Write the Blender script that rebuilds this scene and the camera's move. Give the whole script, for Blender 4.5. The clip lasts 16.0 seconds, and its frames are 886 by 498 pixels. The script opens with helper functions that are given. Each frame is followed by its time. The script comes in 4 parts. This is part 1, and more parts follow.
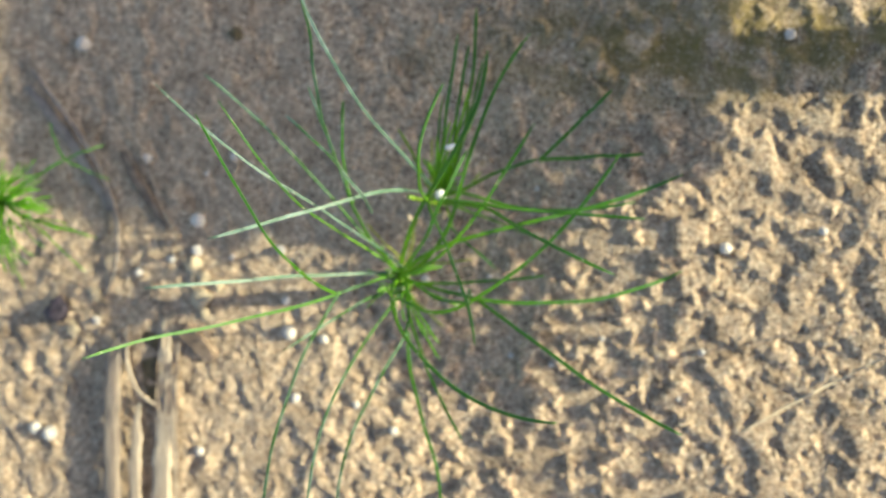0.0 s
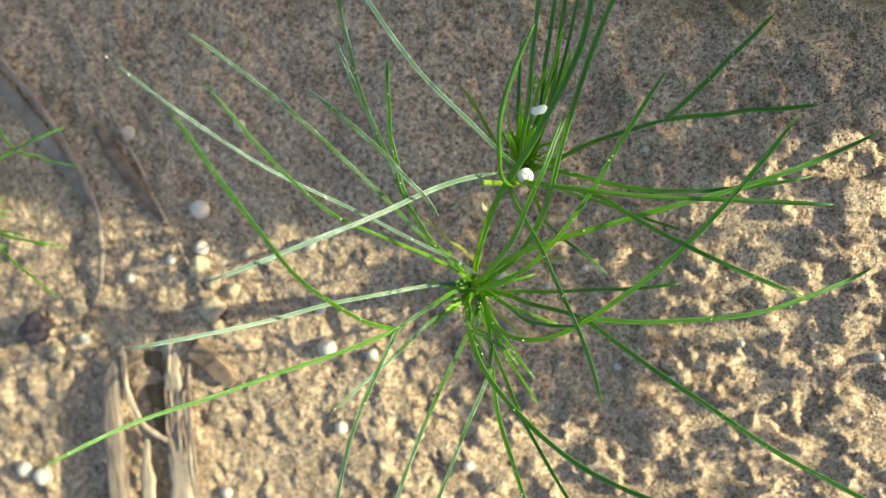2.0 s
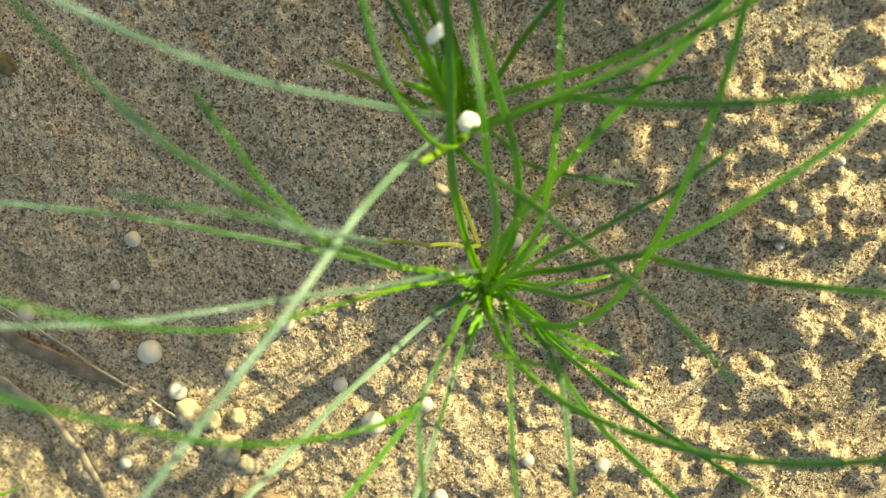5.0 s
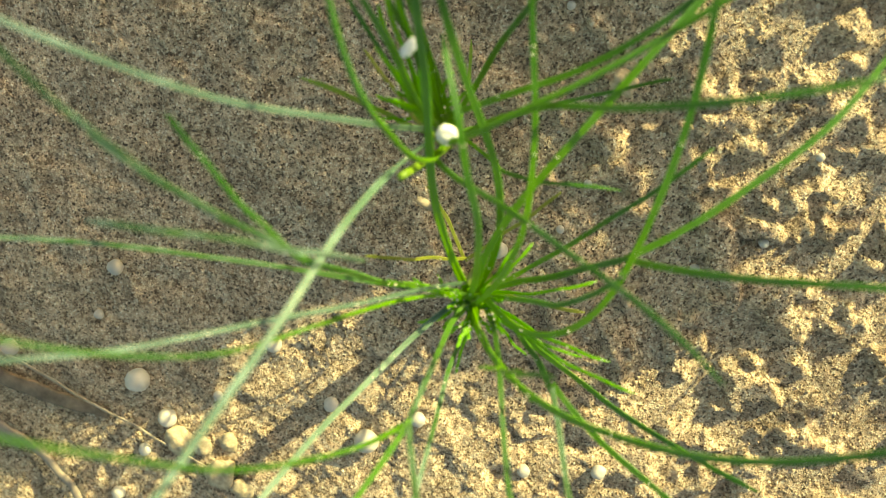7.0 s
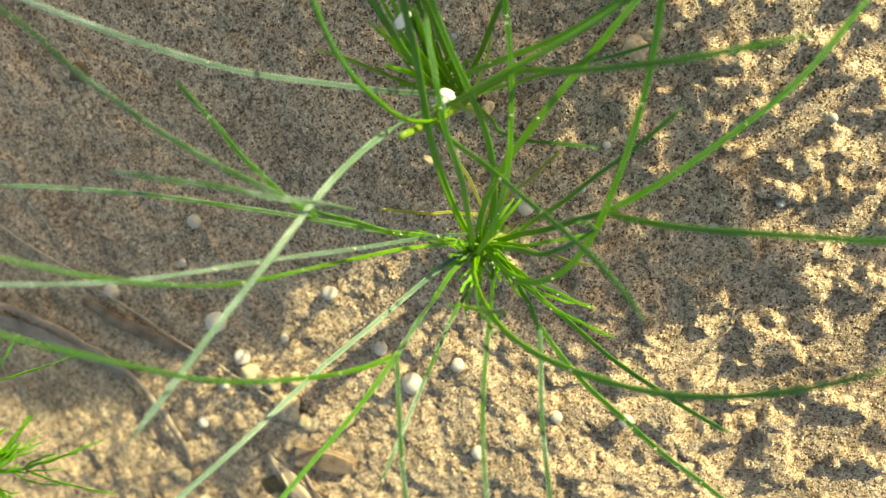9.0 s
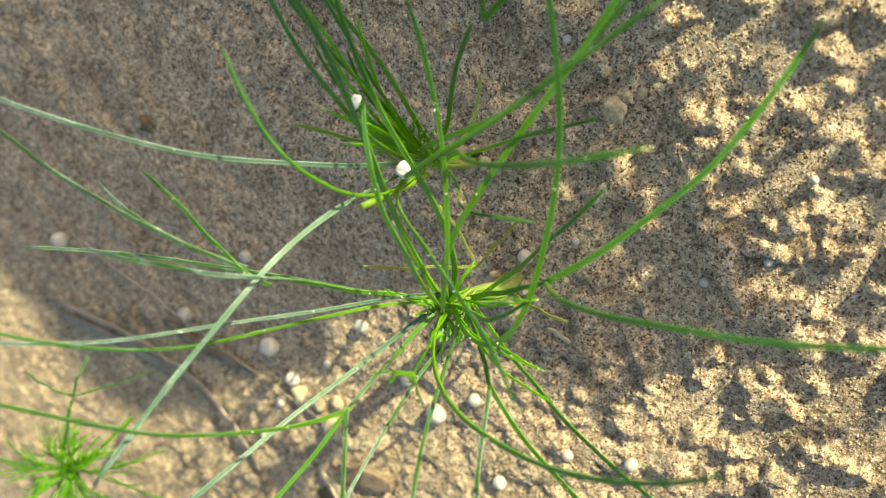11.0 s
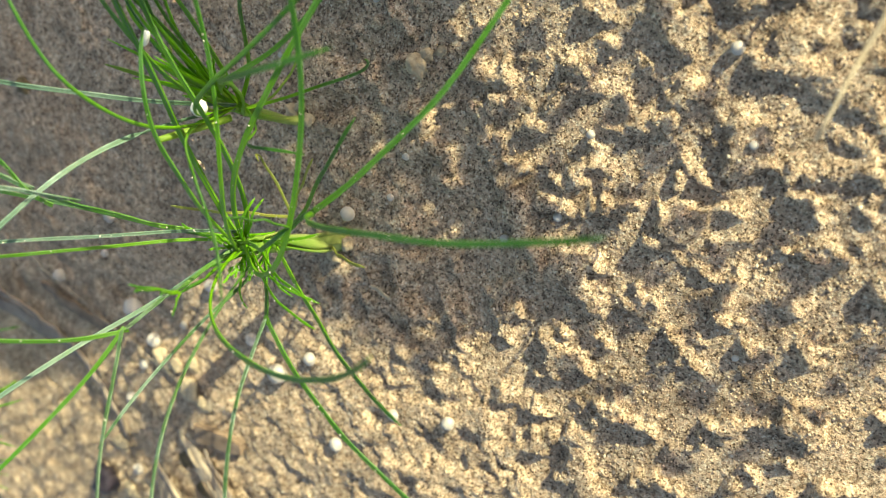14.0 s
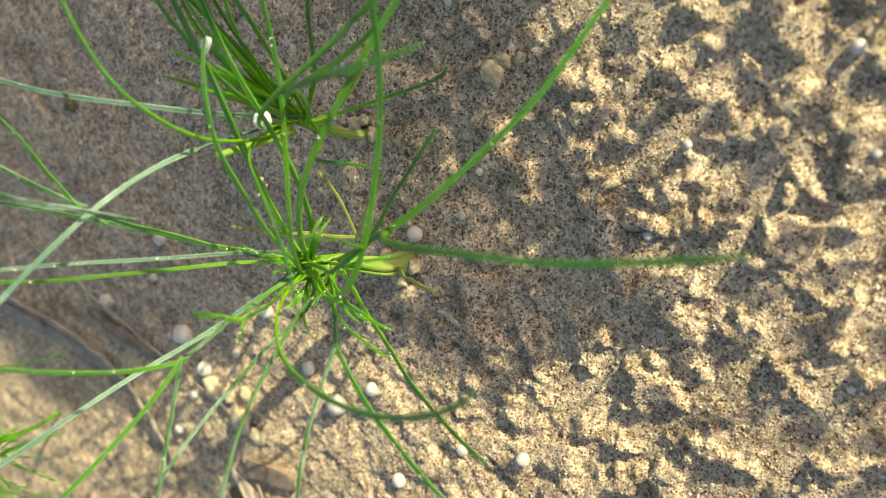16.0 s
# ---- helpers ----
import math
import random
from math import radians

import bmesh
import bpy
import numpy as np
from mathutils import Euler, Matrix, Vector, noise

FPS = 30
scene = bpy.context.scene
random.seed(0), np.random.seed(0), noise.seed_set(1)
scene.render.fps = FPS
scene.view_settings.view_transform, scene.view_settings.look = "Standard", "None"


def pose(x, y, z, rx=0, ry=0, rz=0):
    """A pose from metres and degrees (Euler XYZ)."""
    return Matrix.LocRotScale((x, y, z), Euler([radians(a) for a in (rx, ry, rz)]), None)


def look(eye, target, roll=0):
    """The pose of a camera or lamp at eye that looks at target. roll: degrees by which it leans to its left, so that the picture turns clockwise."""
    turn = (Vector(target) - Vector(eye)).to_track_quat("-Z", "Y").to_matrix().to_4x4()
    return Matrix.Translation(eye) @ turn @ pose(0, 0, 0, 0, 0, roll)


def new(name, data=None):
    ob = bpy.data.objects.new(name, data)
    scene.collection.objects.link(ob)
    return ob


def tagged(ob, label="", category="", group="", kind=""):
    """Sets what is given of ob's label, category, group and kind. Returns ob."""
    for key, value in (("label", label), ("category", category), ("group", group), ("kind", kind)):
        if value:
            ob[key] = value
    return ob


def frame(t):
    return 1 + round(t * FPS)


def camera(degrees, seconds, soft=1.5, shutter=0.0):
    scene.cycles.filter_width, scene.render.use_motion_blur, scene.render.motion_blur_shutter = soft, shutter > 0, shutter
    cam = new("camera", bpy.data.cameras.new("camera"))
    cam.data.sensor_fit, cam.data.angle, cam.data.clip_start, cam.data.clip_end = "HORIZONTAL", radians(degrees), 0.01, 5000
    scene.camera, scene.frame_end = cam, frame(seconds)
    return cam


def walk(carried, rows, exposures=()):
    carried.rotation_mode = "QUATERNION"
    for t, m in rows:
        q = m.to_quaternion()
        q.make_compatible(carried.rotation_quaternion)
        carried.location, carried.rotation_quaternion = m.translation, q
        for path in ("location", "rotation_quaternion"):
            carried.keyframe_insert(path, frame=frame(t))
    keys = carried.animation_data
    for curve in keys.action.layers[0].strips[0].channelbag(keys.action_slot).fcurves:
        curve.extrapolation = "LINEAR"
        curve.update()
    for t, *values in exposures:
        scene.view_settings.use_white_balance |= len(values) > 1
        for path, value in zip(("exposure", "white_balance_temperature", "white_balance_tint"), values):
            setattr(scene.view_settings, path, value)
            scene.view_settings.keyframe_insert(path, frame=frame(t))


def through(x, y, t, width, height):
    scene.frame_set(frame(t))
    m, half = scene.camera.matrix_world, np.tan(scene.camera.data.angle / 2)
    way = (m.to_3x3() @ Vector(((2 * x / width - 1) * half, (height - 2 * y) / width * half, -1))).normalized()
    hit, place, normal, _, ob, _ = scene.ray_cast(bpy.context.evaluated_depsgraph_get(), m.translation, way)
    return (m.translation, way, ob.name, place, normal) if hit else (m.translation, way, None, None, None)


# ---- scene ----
cam = camera(50.60, 16.0, soft=1.1)
cam.data.dof.use_dof, cam.data.dof.focus_distance, cam.data.dof.aperture_fstop = True, 0.104, 28.0
ROWS = [
    (0, 0.04539, 0.01587, 0.16972, -3.35, 13.58, -0.79),
    (0.5, 0.04702, 0.01440, 0.16835, -4.37, 14.64, -1.09),
    (1, 0.04181, 0.01715, 0.15415, -5.37, 15.08, -0.99),
    (1.5, 0.03265, 0.01897, 0.13778, -6.61, 14.69, -0.64),
    (2, 0.02768, 0.02601, 0.12946, -10.23, 14.46, -4.43),
    (2.5, 0.03022, 0.02795, 0.12303, -12.70, 14.28, -9.75),
    (3, 0.03434, 0.02766, 0.11463, -15.14, 12.90, -15.15),
    (3.5, 0.03503, 0.02730, 0.11296, -16.50, 12.42, -21.99),
    (4, 0.03693, 0.02849, 0.10783, -16.98, 11.92, -27.87),
    (4.2, 0.03374, 0.02786, 0.10605, -18.96, 11.04, -29.68),
    (6.3, 0.02494, 0.02315, 0.08569, -20.82, 7.48, -38.49),
    (6.5, 0.02472, 0.02317, 0.08838, -20.71, 7.31, -38.28),
    (7, 0.02746, 0.02458, 0.09627, -20.05, 7.61, -37.29),
    (7.5, 0.02695, 0.02500, 0.09836, -19.71, 7.83, -36.74),
    (8, 0.02792, 0.02282, 0.10052, -20.11, 9.90, -36.85),
    (8.5, 0.03164, 0.02148, 0.10157, -20.64, 12.16, -37.72),
    (9, 0.04056, 0.01564, 0.10183, -22.28, 16.83, -40.13),
    (9.5, 0.04780, 0.01345, 0.10059, -22.40, 19.63, -42.65),
    (9.7, 0.05187, 0.01221, 0.10005, -23.15, 20.98, -43.41),
    (11.8, 0.06452, 0.00084, 0.09319, -25.16, 30.05, -42.55),
    (12, 0.05820, -0.00224, 0.09349, -24.75, 29.69, -41.70),
    (12.5, 0.06010, 0.00148, 0.10030, -21.49, 28.71, -42.21),
    (13, 0.07279, -0.00037, 0.10199, -21.20, 27.56, -43.00),
    (13.5, 0.07687, -0.01431, 0.09135, -22.25, 27.39, -42.95),
    (14, 0.07623, -0.01493, 0.09026, -21.67, 30.03, -42.40),
    (14.5, 0.08251, -0.01685, 0.09016, -20.87, 33.62, -44.40),
    (15, 0.08267, -0.01734, 0.09183, -21.19, 33.91, -45.68),
    (15.5, 0.07298, -0.01497, 0.08808, -20.14, 32.47, -43.95),
    (16, 0.06814, -0.01175, 0.08649, -20.77, 31.65, -43.50),
]
EXPOSURES = [(0, 1.24, 6550, 12), (1, 1.19, 6500, 12), (2.5, 1.27, 7100, 8), (4.2, 1.28, 7750, 0), (6.5, 1.29, 9750, -9), (7.5, 1.28, 9150, -1), (9, 1.23, 8150, 3), (12, 1.15, 7200, 5), (12.5, 1.1, 7150, 5), (13, 1.18, 7100, 5), (14, 1.07, 7000, 8), (15, 1.08, 6950, 8), (16, 1.11, 7000, 7)]
walk(cam, [(t, pose(x, y, z, rx, ry, rz)) for t, x, y, z, rx, ry, rz in ROWS], EXPOSURES)

# ---- light: low morning sun from the side, clear sky ----
SUN_AZ, SUN_EL = radians(8.0), radians(17.0)
TO_SUN = Vector((math.cos(SUN_EL) * math.cos(SUN_AZ), math.cos(SUN_EL) * math.sin(SUN_AZ), math.sin(SUN_EL)))
world = bpy.data.worlds.new("sky")
scene.world = world
world.use_nodes = True
sky = world.node_tree.nodes.new("ShaderNodeTexSky")
sky.sky_type, sky.sun_disc = "NISHITA", False
sky.dust_density = 1.2
sky.sun_elevation, sky.sun_rotation = SUN_EL, math.pi / 2 - SUN_AZ
back = world.node_tree.nodes["Background"]
back.inputs["Strength"].default_value = 0.125
world.node_tree.links.new(sky.outputs[0], back.inputs[0])
sun = new("sun", bpy.data.lights.new("sun", "SUN"))
sun.data.energy, sun.data.angle, sun.data.color = 4.45, radians(0.5), (0.96, 0.945, 0.65)
sun.matrix_world = look(TO_SUN * 3, (0, 0, 0))

MM = 0.001
rng = np.random.default_rng(7)


# ---- materials ----
def material(name):
    m = bpy.data.materials.new(name)
    m.use_nodes = True
    tree = m.node_tree
    return m, tree, tree.nodes["Principled BSDF"]


def node(tree, kind, **values):
    n = tree.nodes.new(kind)
    for key, value in values.items():
        n.inputs[key.replace("_", " ")].default_value = value
    return n


def ramp(tree, fac, stops):
    n = tree.nodes.new("ShaderNodeValToRGB")
    el = n.color_ramp.elements
    while len(el) < len(stops):
        el.new(0.5)
    for e, (at, col) in zip(el, stops):
        e.position, e.color = at, (*col, 1)
    tree.links.new(fac, n.inputs[0])
    return n.outputs[0]


def mix(tree, fac, a, b, mode="MIX"):
    n = tree.nodes.new("ShaderNodeMix")
    n.data_type, n.blend_type = "RGBA", mode
    for socket, value in ((n.inputs[0], fac), (n.inputs[6], a), (n.inputs[7], b)):
        if isinstance(value, (int, float)):
            socket.default_value = value
        elif isinstance(value, tuple):
            socket.default_value = (*value, 1)
        else:
            tree.links.new(value, socket)
    return n.outputs[2]


def coords(tree):
    return tree.nodes.new("ShaderNodeTexCoord").outputs["Object"]


def noise_of(tree, where, scale, detail=3.0, rough=0.6):
    n = node(tree, "ShaderNodeTexNoise", Scale=scale, Detail=detail, Roughness=rough)
    tree.links.new(where, n.inputs["Vector"])
    return n.outputs["Fac"]


def bumped(tree, shader, height, strength, distance):
    b = node(tree, "ShaderNodeBump", Strength=strength, Distance=distance)
    tree.links.new(height, b.inputs["Height"])
    tree.links.new(b.outputs[0], shader.inputs["Normal"])


def sand_material():
    m, tree, bsdf = material("sandy_soil")
    where = coords(tree)
    cells = node(tree, "ShaderNodeTexVoronoi", Scale=4700.0)
    tree.links.new(where, cells.inputs["Vector"])
    tone = tree.nodes.new("ShaderNodeSeparateColor")
    tree.links.new(cells.outputs["Color"], tone.inputs[0])
    grain = ramp(tree, tone.outputs[0], [(0.0, (0.06, 0.04, 0.026)), (0.1, (0.15, 0.104, 0.07)), (0.2, (0.43, 0.306, 0.216)), (0.7, (0.55, 0.415, 0.292)), (0.9, (0.58, 0.48, 0.345)), (1.0, (0.68, 0.61, 0.49))])
    coarse = node(tree, "ShaderNodeTexVoronoi", Scale=2300.0)
    tree.links.new(where, coarse.inputs["Vector"])
    mottle = tree.nodes.new("ShaderNodeSeparateColor")
    tree.links.new(coarse.outputs["Color"], mottle.inputs[0])
    grain = mix(tree, 1.0, grain, ramp(tree, mottle.outputs[1], [(0.0, (0.5, 0.45, 0.4)), (0.16, (0.8, 0.77, 0.74)), (0.4, (1.06, 1.06, 1.05)), (0.85, (1.16, 1.15, 1.13)), (1.0, (1.34, 1.34, 1.32))]), "MULTIPLY")
    patch = ramp(tree, noise_of(tree, where, 140.0, 6.0, 0.68), [(0.36, (0.6, 0.56, 0.52)), (0.5, (1.0, 0.97, 0.94)), (0.7, (1.14, 1.1, 1.03))])
    colour = mix(tree, 1.0, grain, patch, "MULTIPLY")
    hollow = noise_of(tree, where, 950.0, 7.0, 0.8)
    # Shade of the small pits put into the colour, where the bump sinks.
    pit_shade = ramp(tree, hollow, [(0.32, (0.95, 0.95, 0.95)), (0.43, (0.5, 0.5, 0.5)), (0.51, (0, 0, 0))])
    colour = mix(tree, pit_shade, colour, (0.08, 0.056, 0.036))
    pale = ramp(tree, noise_of(tree, where, 1500.0, 4.0, 0.7), [(0.55, (0, 0, 0)), (0.68, (0.6, 0.6, 0.6))])
    colour = mix(tree, pale, colour, (0.62, 0.52, 0.4))
    spot = tree.nodes.new("ShaderNodeVectorMath")
    spot.operation = "DISTANCE"
    band = tree.nodes.new("ShaderNodeMapping")
    band.inputs["Scale"].default_value = (0.3, 1.4, 1.0)
    tree.links.new(where, band.inputs[0])
    tree.links.new(band.outputs[0], spot.inputs[0])
    spot.inputs[1].default_value = (0.0174, 0.059, 0.0)
    reach = ramp(tree, spot.outputs["Value"], [(0.007, (1, 1, 1)), (0.021, (0, 0, 0))])
    algae = mix(tree, 1.0, reach, ramp(tree, noise_of(tree, where, 160.0, 5.0), [(0.36, (0, 0, 0)), (0.56, (0.9, 0.9, 0.9))]), "MULTIPLY")
    colour = mix(tree, algae, colour, (0.19, 0.14, 0.045))
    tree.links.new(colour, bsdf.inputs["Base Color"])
    bsdf.inputs["Roughness"].default_value = 0.85
    bsdf.inputs["Specular IOR Level"].default_value = 0.3
    add = tree.nodes.new("ShaderNodeMath")
    add.operation = "ADD"
    tree.links.new(cells.outputs["Distance"], add.inputs[0])
    tree.links.new(noise_of(tree, where, 1300.0, 4.0), add.inputs[1])
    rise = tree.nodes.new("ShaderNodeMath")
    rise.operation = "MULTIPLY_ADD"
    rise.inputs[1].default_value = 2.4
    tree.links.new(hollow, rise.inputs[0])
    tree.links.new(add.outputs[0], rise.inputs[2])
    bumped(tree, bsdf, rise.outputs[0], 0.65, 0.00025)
    return m


def grain_material():
    m, tree, bsdf = material("sand_grain")
    geo = tree.nodes.new("ShaderNodeNewGeometry")
    bsdf.inputs["Specular IOR Level"].default_value = 0.25
    tree.links.new(ramp(tree, geo.outputs["Random Per Island"], [(0.0, (0.16, 0.12, 0.09)), (0.08, (0.25, 0.19, 0.135)), (0.18, (0.395, 0.288, 0.2)), (0.75, (0.495, 0.37, 0.26)), (0.92, (0.53, 0.43, 0.31)), (1.0, (0.66, 0.57, 0.45))]), bsdf.inputs["Base Color"])
    bsdf.inputs["Roughness"].default_value = 0.8
    return m


def plain(name, low, high, scale, rough, bump=0.0, distance=0.0001, stretch=None):
    m, tree, bsdf = material(name)
    where = coords(tree)
    if stretch:
        mapping = tree.nodes.new("ShaderNodeMapping")
        mapping.inputs["Scale"].default_value = stretch
        tree.links.new(where, mapping.inputs[0])
        where = mapping.outputs[0]
    f = noise_of(tree, where, scale, 4.0)
    tree.links.new(ramp(tree, f, [(0.3, low), (0.7, high)]), bsdf.inputs["Base Color"])
    bsdf.inputs["Roughness"].default_value = rough
    if bump:
        bumped(tree, bsdf, f, bump, distance)
    return m


def leaf_material(name, low, high, through=0.35, bloom=0.0, young=0.0, base=(0.2, 0.36, 0.012)):
    """Green tissue with fine lengthwise streaks, which lets part of the light through."""
    m, tree, bsdf = material(name)
    uv = tree.nodes.new("ShaderNodeTexCoord").outputs["UV"]
    mapping = tree.nodes.new("ShaderNodeMapping")
    mapping.inputs["Scale"].default_value = (5.0, 9.0, 1.0)
    tree.links.new(uv, mapping.inputs[0])
    streak = noise_of(tree, mapping.outputs[0], 2.2, 4.0)
    spots = noise_of(tree, coords(tree), 700.0, 2.0)
    colour = ramp(tree, streak, [(0.3, low), (0.72, high)])
    colour = mix(tree, ramp(tree, spots, [(0.6, (0, 0, 0)), (0.85, (0.5, 0.5, 0.5))]), colour, (0.16, 0.3, 0.04))
    along = tree.nodes.new("ShaderNodeSeparateXYZ")
    tree.links.new(uv, along.inputs[0])
    wax = mix(tree, 1.0, ramp(tree, along.outputs[0], [(0.15, (0.03, 0.03, 0.03)), (0.6, (1, 1, 1))]), ramp(tree, streak, [(0.44, (0.08, 0.08, 0.08)), (0.56, (1, 1, 1))]), "MULTIPLY")
    lines_ = ramp(tree, along.outputs[1], [(0.0, (0.75, 0.75, 0.75)), (0.13, (1, 1, 1)), (0.18, (0.5, 0.5, 0.5)), (0.32, (0.5, 0.5, 0.5)), (0.37, (1, 1, 1)), (0.5, (0.75, 0.75, 0.75))])
    wax = mix(tree, 1.0, wax, lines_, "MULTIPLY")
    broken = noise_of(tree, coords(tree), 190.0, 3.0)
    wax = mix(tree, 1.0, wax, ramp(tree, broken, [(0.43, (0.05, 0.05, 0.05)), (0.53, (1, 1, 1))]), "MULTIPLY")
    flecks = noise_of(tree, coords(tree), 2600.0, 2.0)
    wax = mix(tree, 1.0, wax, ramp(tree, flecks, [(0.36, (0.45, 0.45, 0.45)), (0.58, (1.15, 1.15, 1.15))]), "MULTIPLY")
    if bloom:
        ridge = ramp(tree, along.outputs[1], [(0.02, (0.85, 0.9, 0.8)), (0.14, (1.5, 1.45, 1.7)), (0.19, (0.7, 0.75, 0.6)), (0.31, (0.7, 0.75, 0.6)), (0.36, (1.5, 1.45, 1.7)), (0.5, (0.85, 0.9, 0.8))])
        colour = mix(tree, 0.8, colour, ridge, "MULTIPLY")
    each = tree.nodes.new("ShaderNodeObjectInfo")
    own = ramp(tree, each.outputs["Random"], [(0.25, (bloom * 0.35,) * 3), (1.0, (bloom,) * 3)])
    wax = mix(tree, 1.0, wax, own, "MULTIPLY")
    fresh = ramp(tree, along.outputs[0], [(0.12, (1, 1, 1)), (0.75, (0, 0, 0))])
    colour = mix(tree, mix(tree, 1.0, fresh, (young, young, young), "MULTIPLY"), colour, base)
    colour = mix(tree, wax, colour, (0.47, 0.6, 0.58))
    tree.links.new(colour, bsdf.inputs["Base Color"])
    bsdf.inputs["Roughness"].default_value = 0.36
    bsdf.inputs["Sheen Weight"].default_value = 0.12 * bloom
    bsdf.inputs["Sheen Roughness"].default_value = 0.45
    bsdf.inputs["Specular IOR Level"].default_value = 0.5
    bumped(tree, bsdf, streak, 0.6, 0.00012)
    glow = node(tree, "ShaderNodeBsdfTranslucent")
    tree.links.new(mix(tree, 1.0, colour, (1.9, 1.6, 0.4), "MULTIPLY"), glow.inputs[0])
    both = tree.nodes.new("ShaderNodeMixShader")
    both.inputs[0].default_value = through
    tree.links.new(bsdf.outputs[0], both.inputs[1])
    tree.links.new(glow.outputs[0], both.inputs[2])
    tree.links.new(both.outputs[0], tree.nodes["Material Output"].inputs[0])
    return m


def bead_material():
    m, tree, bsdf = material("white_granule")
    info = tree.nodes.new("ShaderNodeObjectInfo")
    tint = ramp(tree, info.outputs["Random"], [(0.0, (0.46, 0.42, 0.38)), (0.6, (0.55, 0.51, 0.46)), (1.0, (0.7, 0.65, 0.58))])
    tree.links.new(mix(tree, noise_of(tree, coords(tree), 900.0), tint, (0.42, 0.37, 0.32)), bsdf.inputs["Base Color"])
    bsdf.inputs["Roughness"].default_value = 0.45
    clear = node(tree, "ShaderNodeBsdfTranslucent", Color=(0.75, 0.7, 0.62, 1))
    both = tree.nodes.new("ShaderNodeMixShader")
    both.inputs[0].default_value = 0.08
    tree.links.new(bsdf.outputs[0], both.inputs[1])
    tree.links.new(clear.outputs[0], both.inputs[2])
    tree.links.new(both.outputs[0], tree.nodes["Material Output"].inputs[0])
    return m


SAND, GRAIN, BEAD = sand_material(), grain_material(), bead_material()
GREEN = leaf_material("fresh_leaf", (0.026, 0.125, 0.003), (0.085, 0.26, 0.007), 0.28, 0.2, 0.95, (0.16, 0.37, 0.004))
GLAUCOUS = leaf_material("waxy_leaf", (0.012, 0.055, 0.006), (0.045, 0.13, 0.016), 0.16, 1.0, 0.6, (0.085, 0.235, 0.005))
WAXY = leaf_material("grey_waxy_leaf", (0.05, 0.105, 0.06), (0.12, 0.195, 0.15), 0.04, 0.55, 0.12, (0.1, 0.22, 0.03))
YELLOWISH = leaf_material("yellowing_leaf", (0.22, 0.26, 0.03), (0.4, 0.42, 0.09), 0.3)
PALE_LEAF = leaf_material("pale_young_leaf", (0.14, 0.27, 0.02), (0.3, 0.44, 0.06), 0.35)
STEM = leaf_material("pale_stem", (0.11, 0.27, 0.02), (0.27, 0.46, 0.07), 0.3, 0.0, 0.75, (0.46, 0.5, 0.19))
YOUNG = leaf_material("young_leaf", (0.12, 0.37, 0.005), (0.24, 0.52, 0.014), 0.45)
FEATHER = leaf_material("feathery_leaf", (0.07, 0.26, 0.003), (0.16, 0.4, 0.008), 0.4)
BROAD = leaf_material("broad_leaf", (0.04, 0.1, 0.015), (0.08, 0.17, 0.03), 0.15)
TAN = plain("tan_stone", (0.36, 0.28, 0.18), (0.52, 0.43, 0.3), 500.0, 0.75, 0.4)
CLOD = plain("clod", (0.3, 0.225, 0.14), (0.53, 0.43, 0.29), 1500.0, 0.9, 0.7, 0.0003)
DARK = plain("dark_stone", (0.013, 0.01, 0.016), (0.05, 0.036, 0.052), 700.0, 0.6, 0.5)
STRAW = plain("dry_straw", (0.22, 0.165, 0.12), (0.46, 0.375, 0.275), 300.0, 0.7, 0.7, 0.0004, (6.0, 0.35, 6.0))
CORE = plain("hollow_core", (0.07, 0.05, 0.025), (0.17, 0.125, 0.06), 600.0, 0.85, 0.6, 0.0003)
BROWN = plain("dead_bark", (0.1, 0.065, 0.04), (0.27, 0.19, 0.13), 500.0, 0.8, 0.6, 0.0003)
PALE = plain("pale_fibre", (0.6, 0.52, 0.42), (0.8, 0.74, 0.64), 500.0, 0.6)
BRIGHT = plain("white_granule_dry", (0.72, 0.7, 0.64), (0.85, 0.83, 0.78), 900.0, 0.5)
HUSK = plain("grey_husk", (0.1, 0.075, 0.06), (0.3, 0.24, 0.185), 300.0, 0.8, 0.9, 0.0006, (6.0, 0.35, 6.0))
GREY = plain("grey_dry_leaf", (0.16, 0.12, 0.095), (0.34, 0.275, 0.22), 350.0, 0.9, 0.5, 0.0003)


# ---- ground ----
def lattice(ix, iy, seed):
    h = (ix.astype(np.int64) * 374761393 + iy.astype(np.int64) * 668265263 + seed * 982451653) & 0xFFFFFFFF
    h = ((h ^ (h >> 13)) * 1274126177) & 0xFFFFFFFF
    return ((h ^ (h >> 16)) & 0xFFFF) / 65535.0 * 2 * np.pi


def waves(x, y, size, seed):
    """Smooth noise of about -1 to 1 with the given size of hump."""
    x, y = np.asarray(x, float) / size, np.asarray(y, float) / size
    ix, iy = np.floor(x), np.floor(y)
    fx, fy = x - ix, y - iy
    out = 0.0
    for dx in (0, 1):
        for dy in (0, 1):
            a = lattice(ix + dx, iy + dy, seed)
            wx = fx if dx else 1 - fx
            wy = fy if dy else 1 - fy
            w = (wx * wx * wx * (wx * (wx * 6 - 15) + 10)) * (wy * wy * wy * (wy * (wy * 6 - 15) + 10))
            out = out + w * (np.cos(a) * (fx - dx) + np.sin(a) * (fy - dy))
    return out * 1.5


def step(a, b, x):
    t = np.clip((x - a) / (b - a), 0, 1)
    return t * t * (3 - 2 * t)


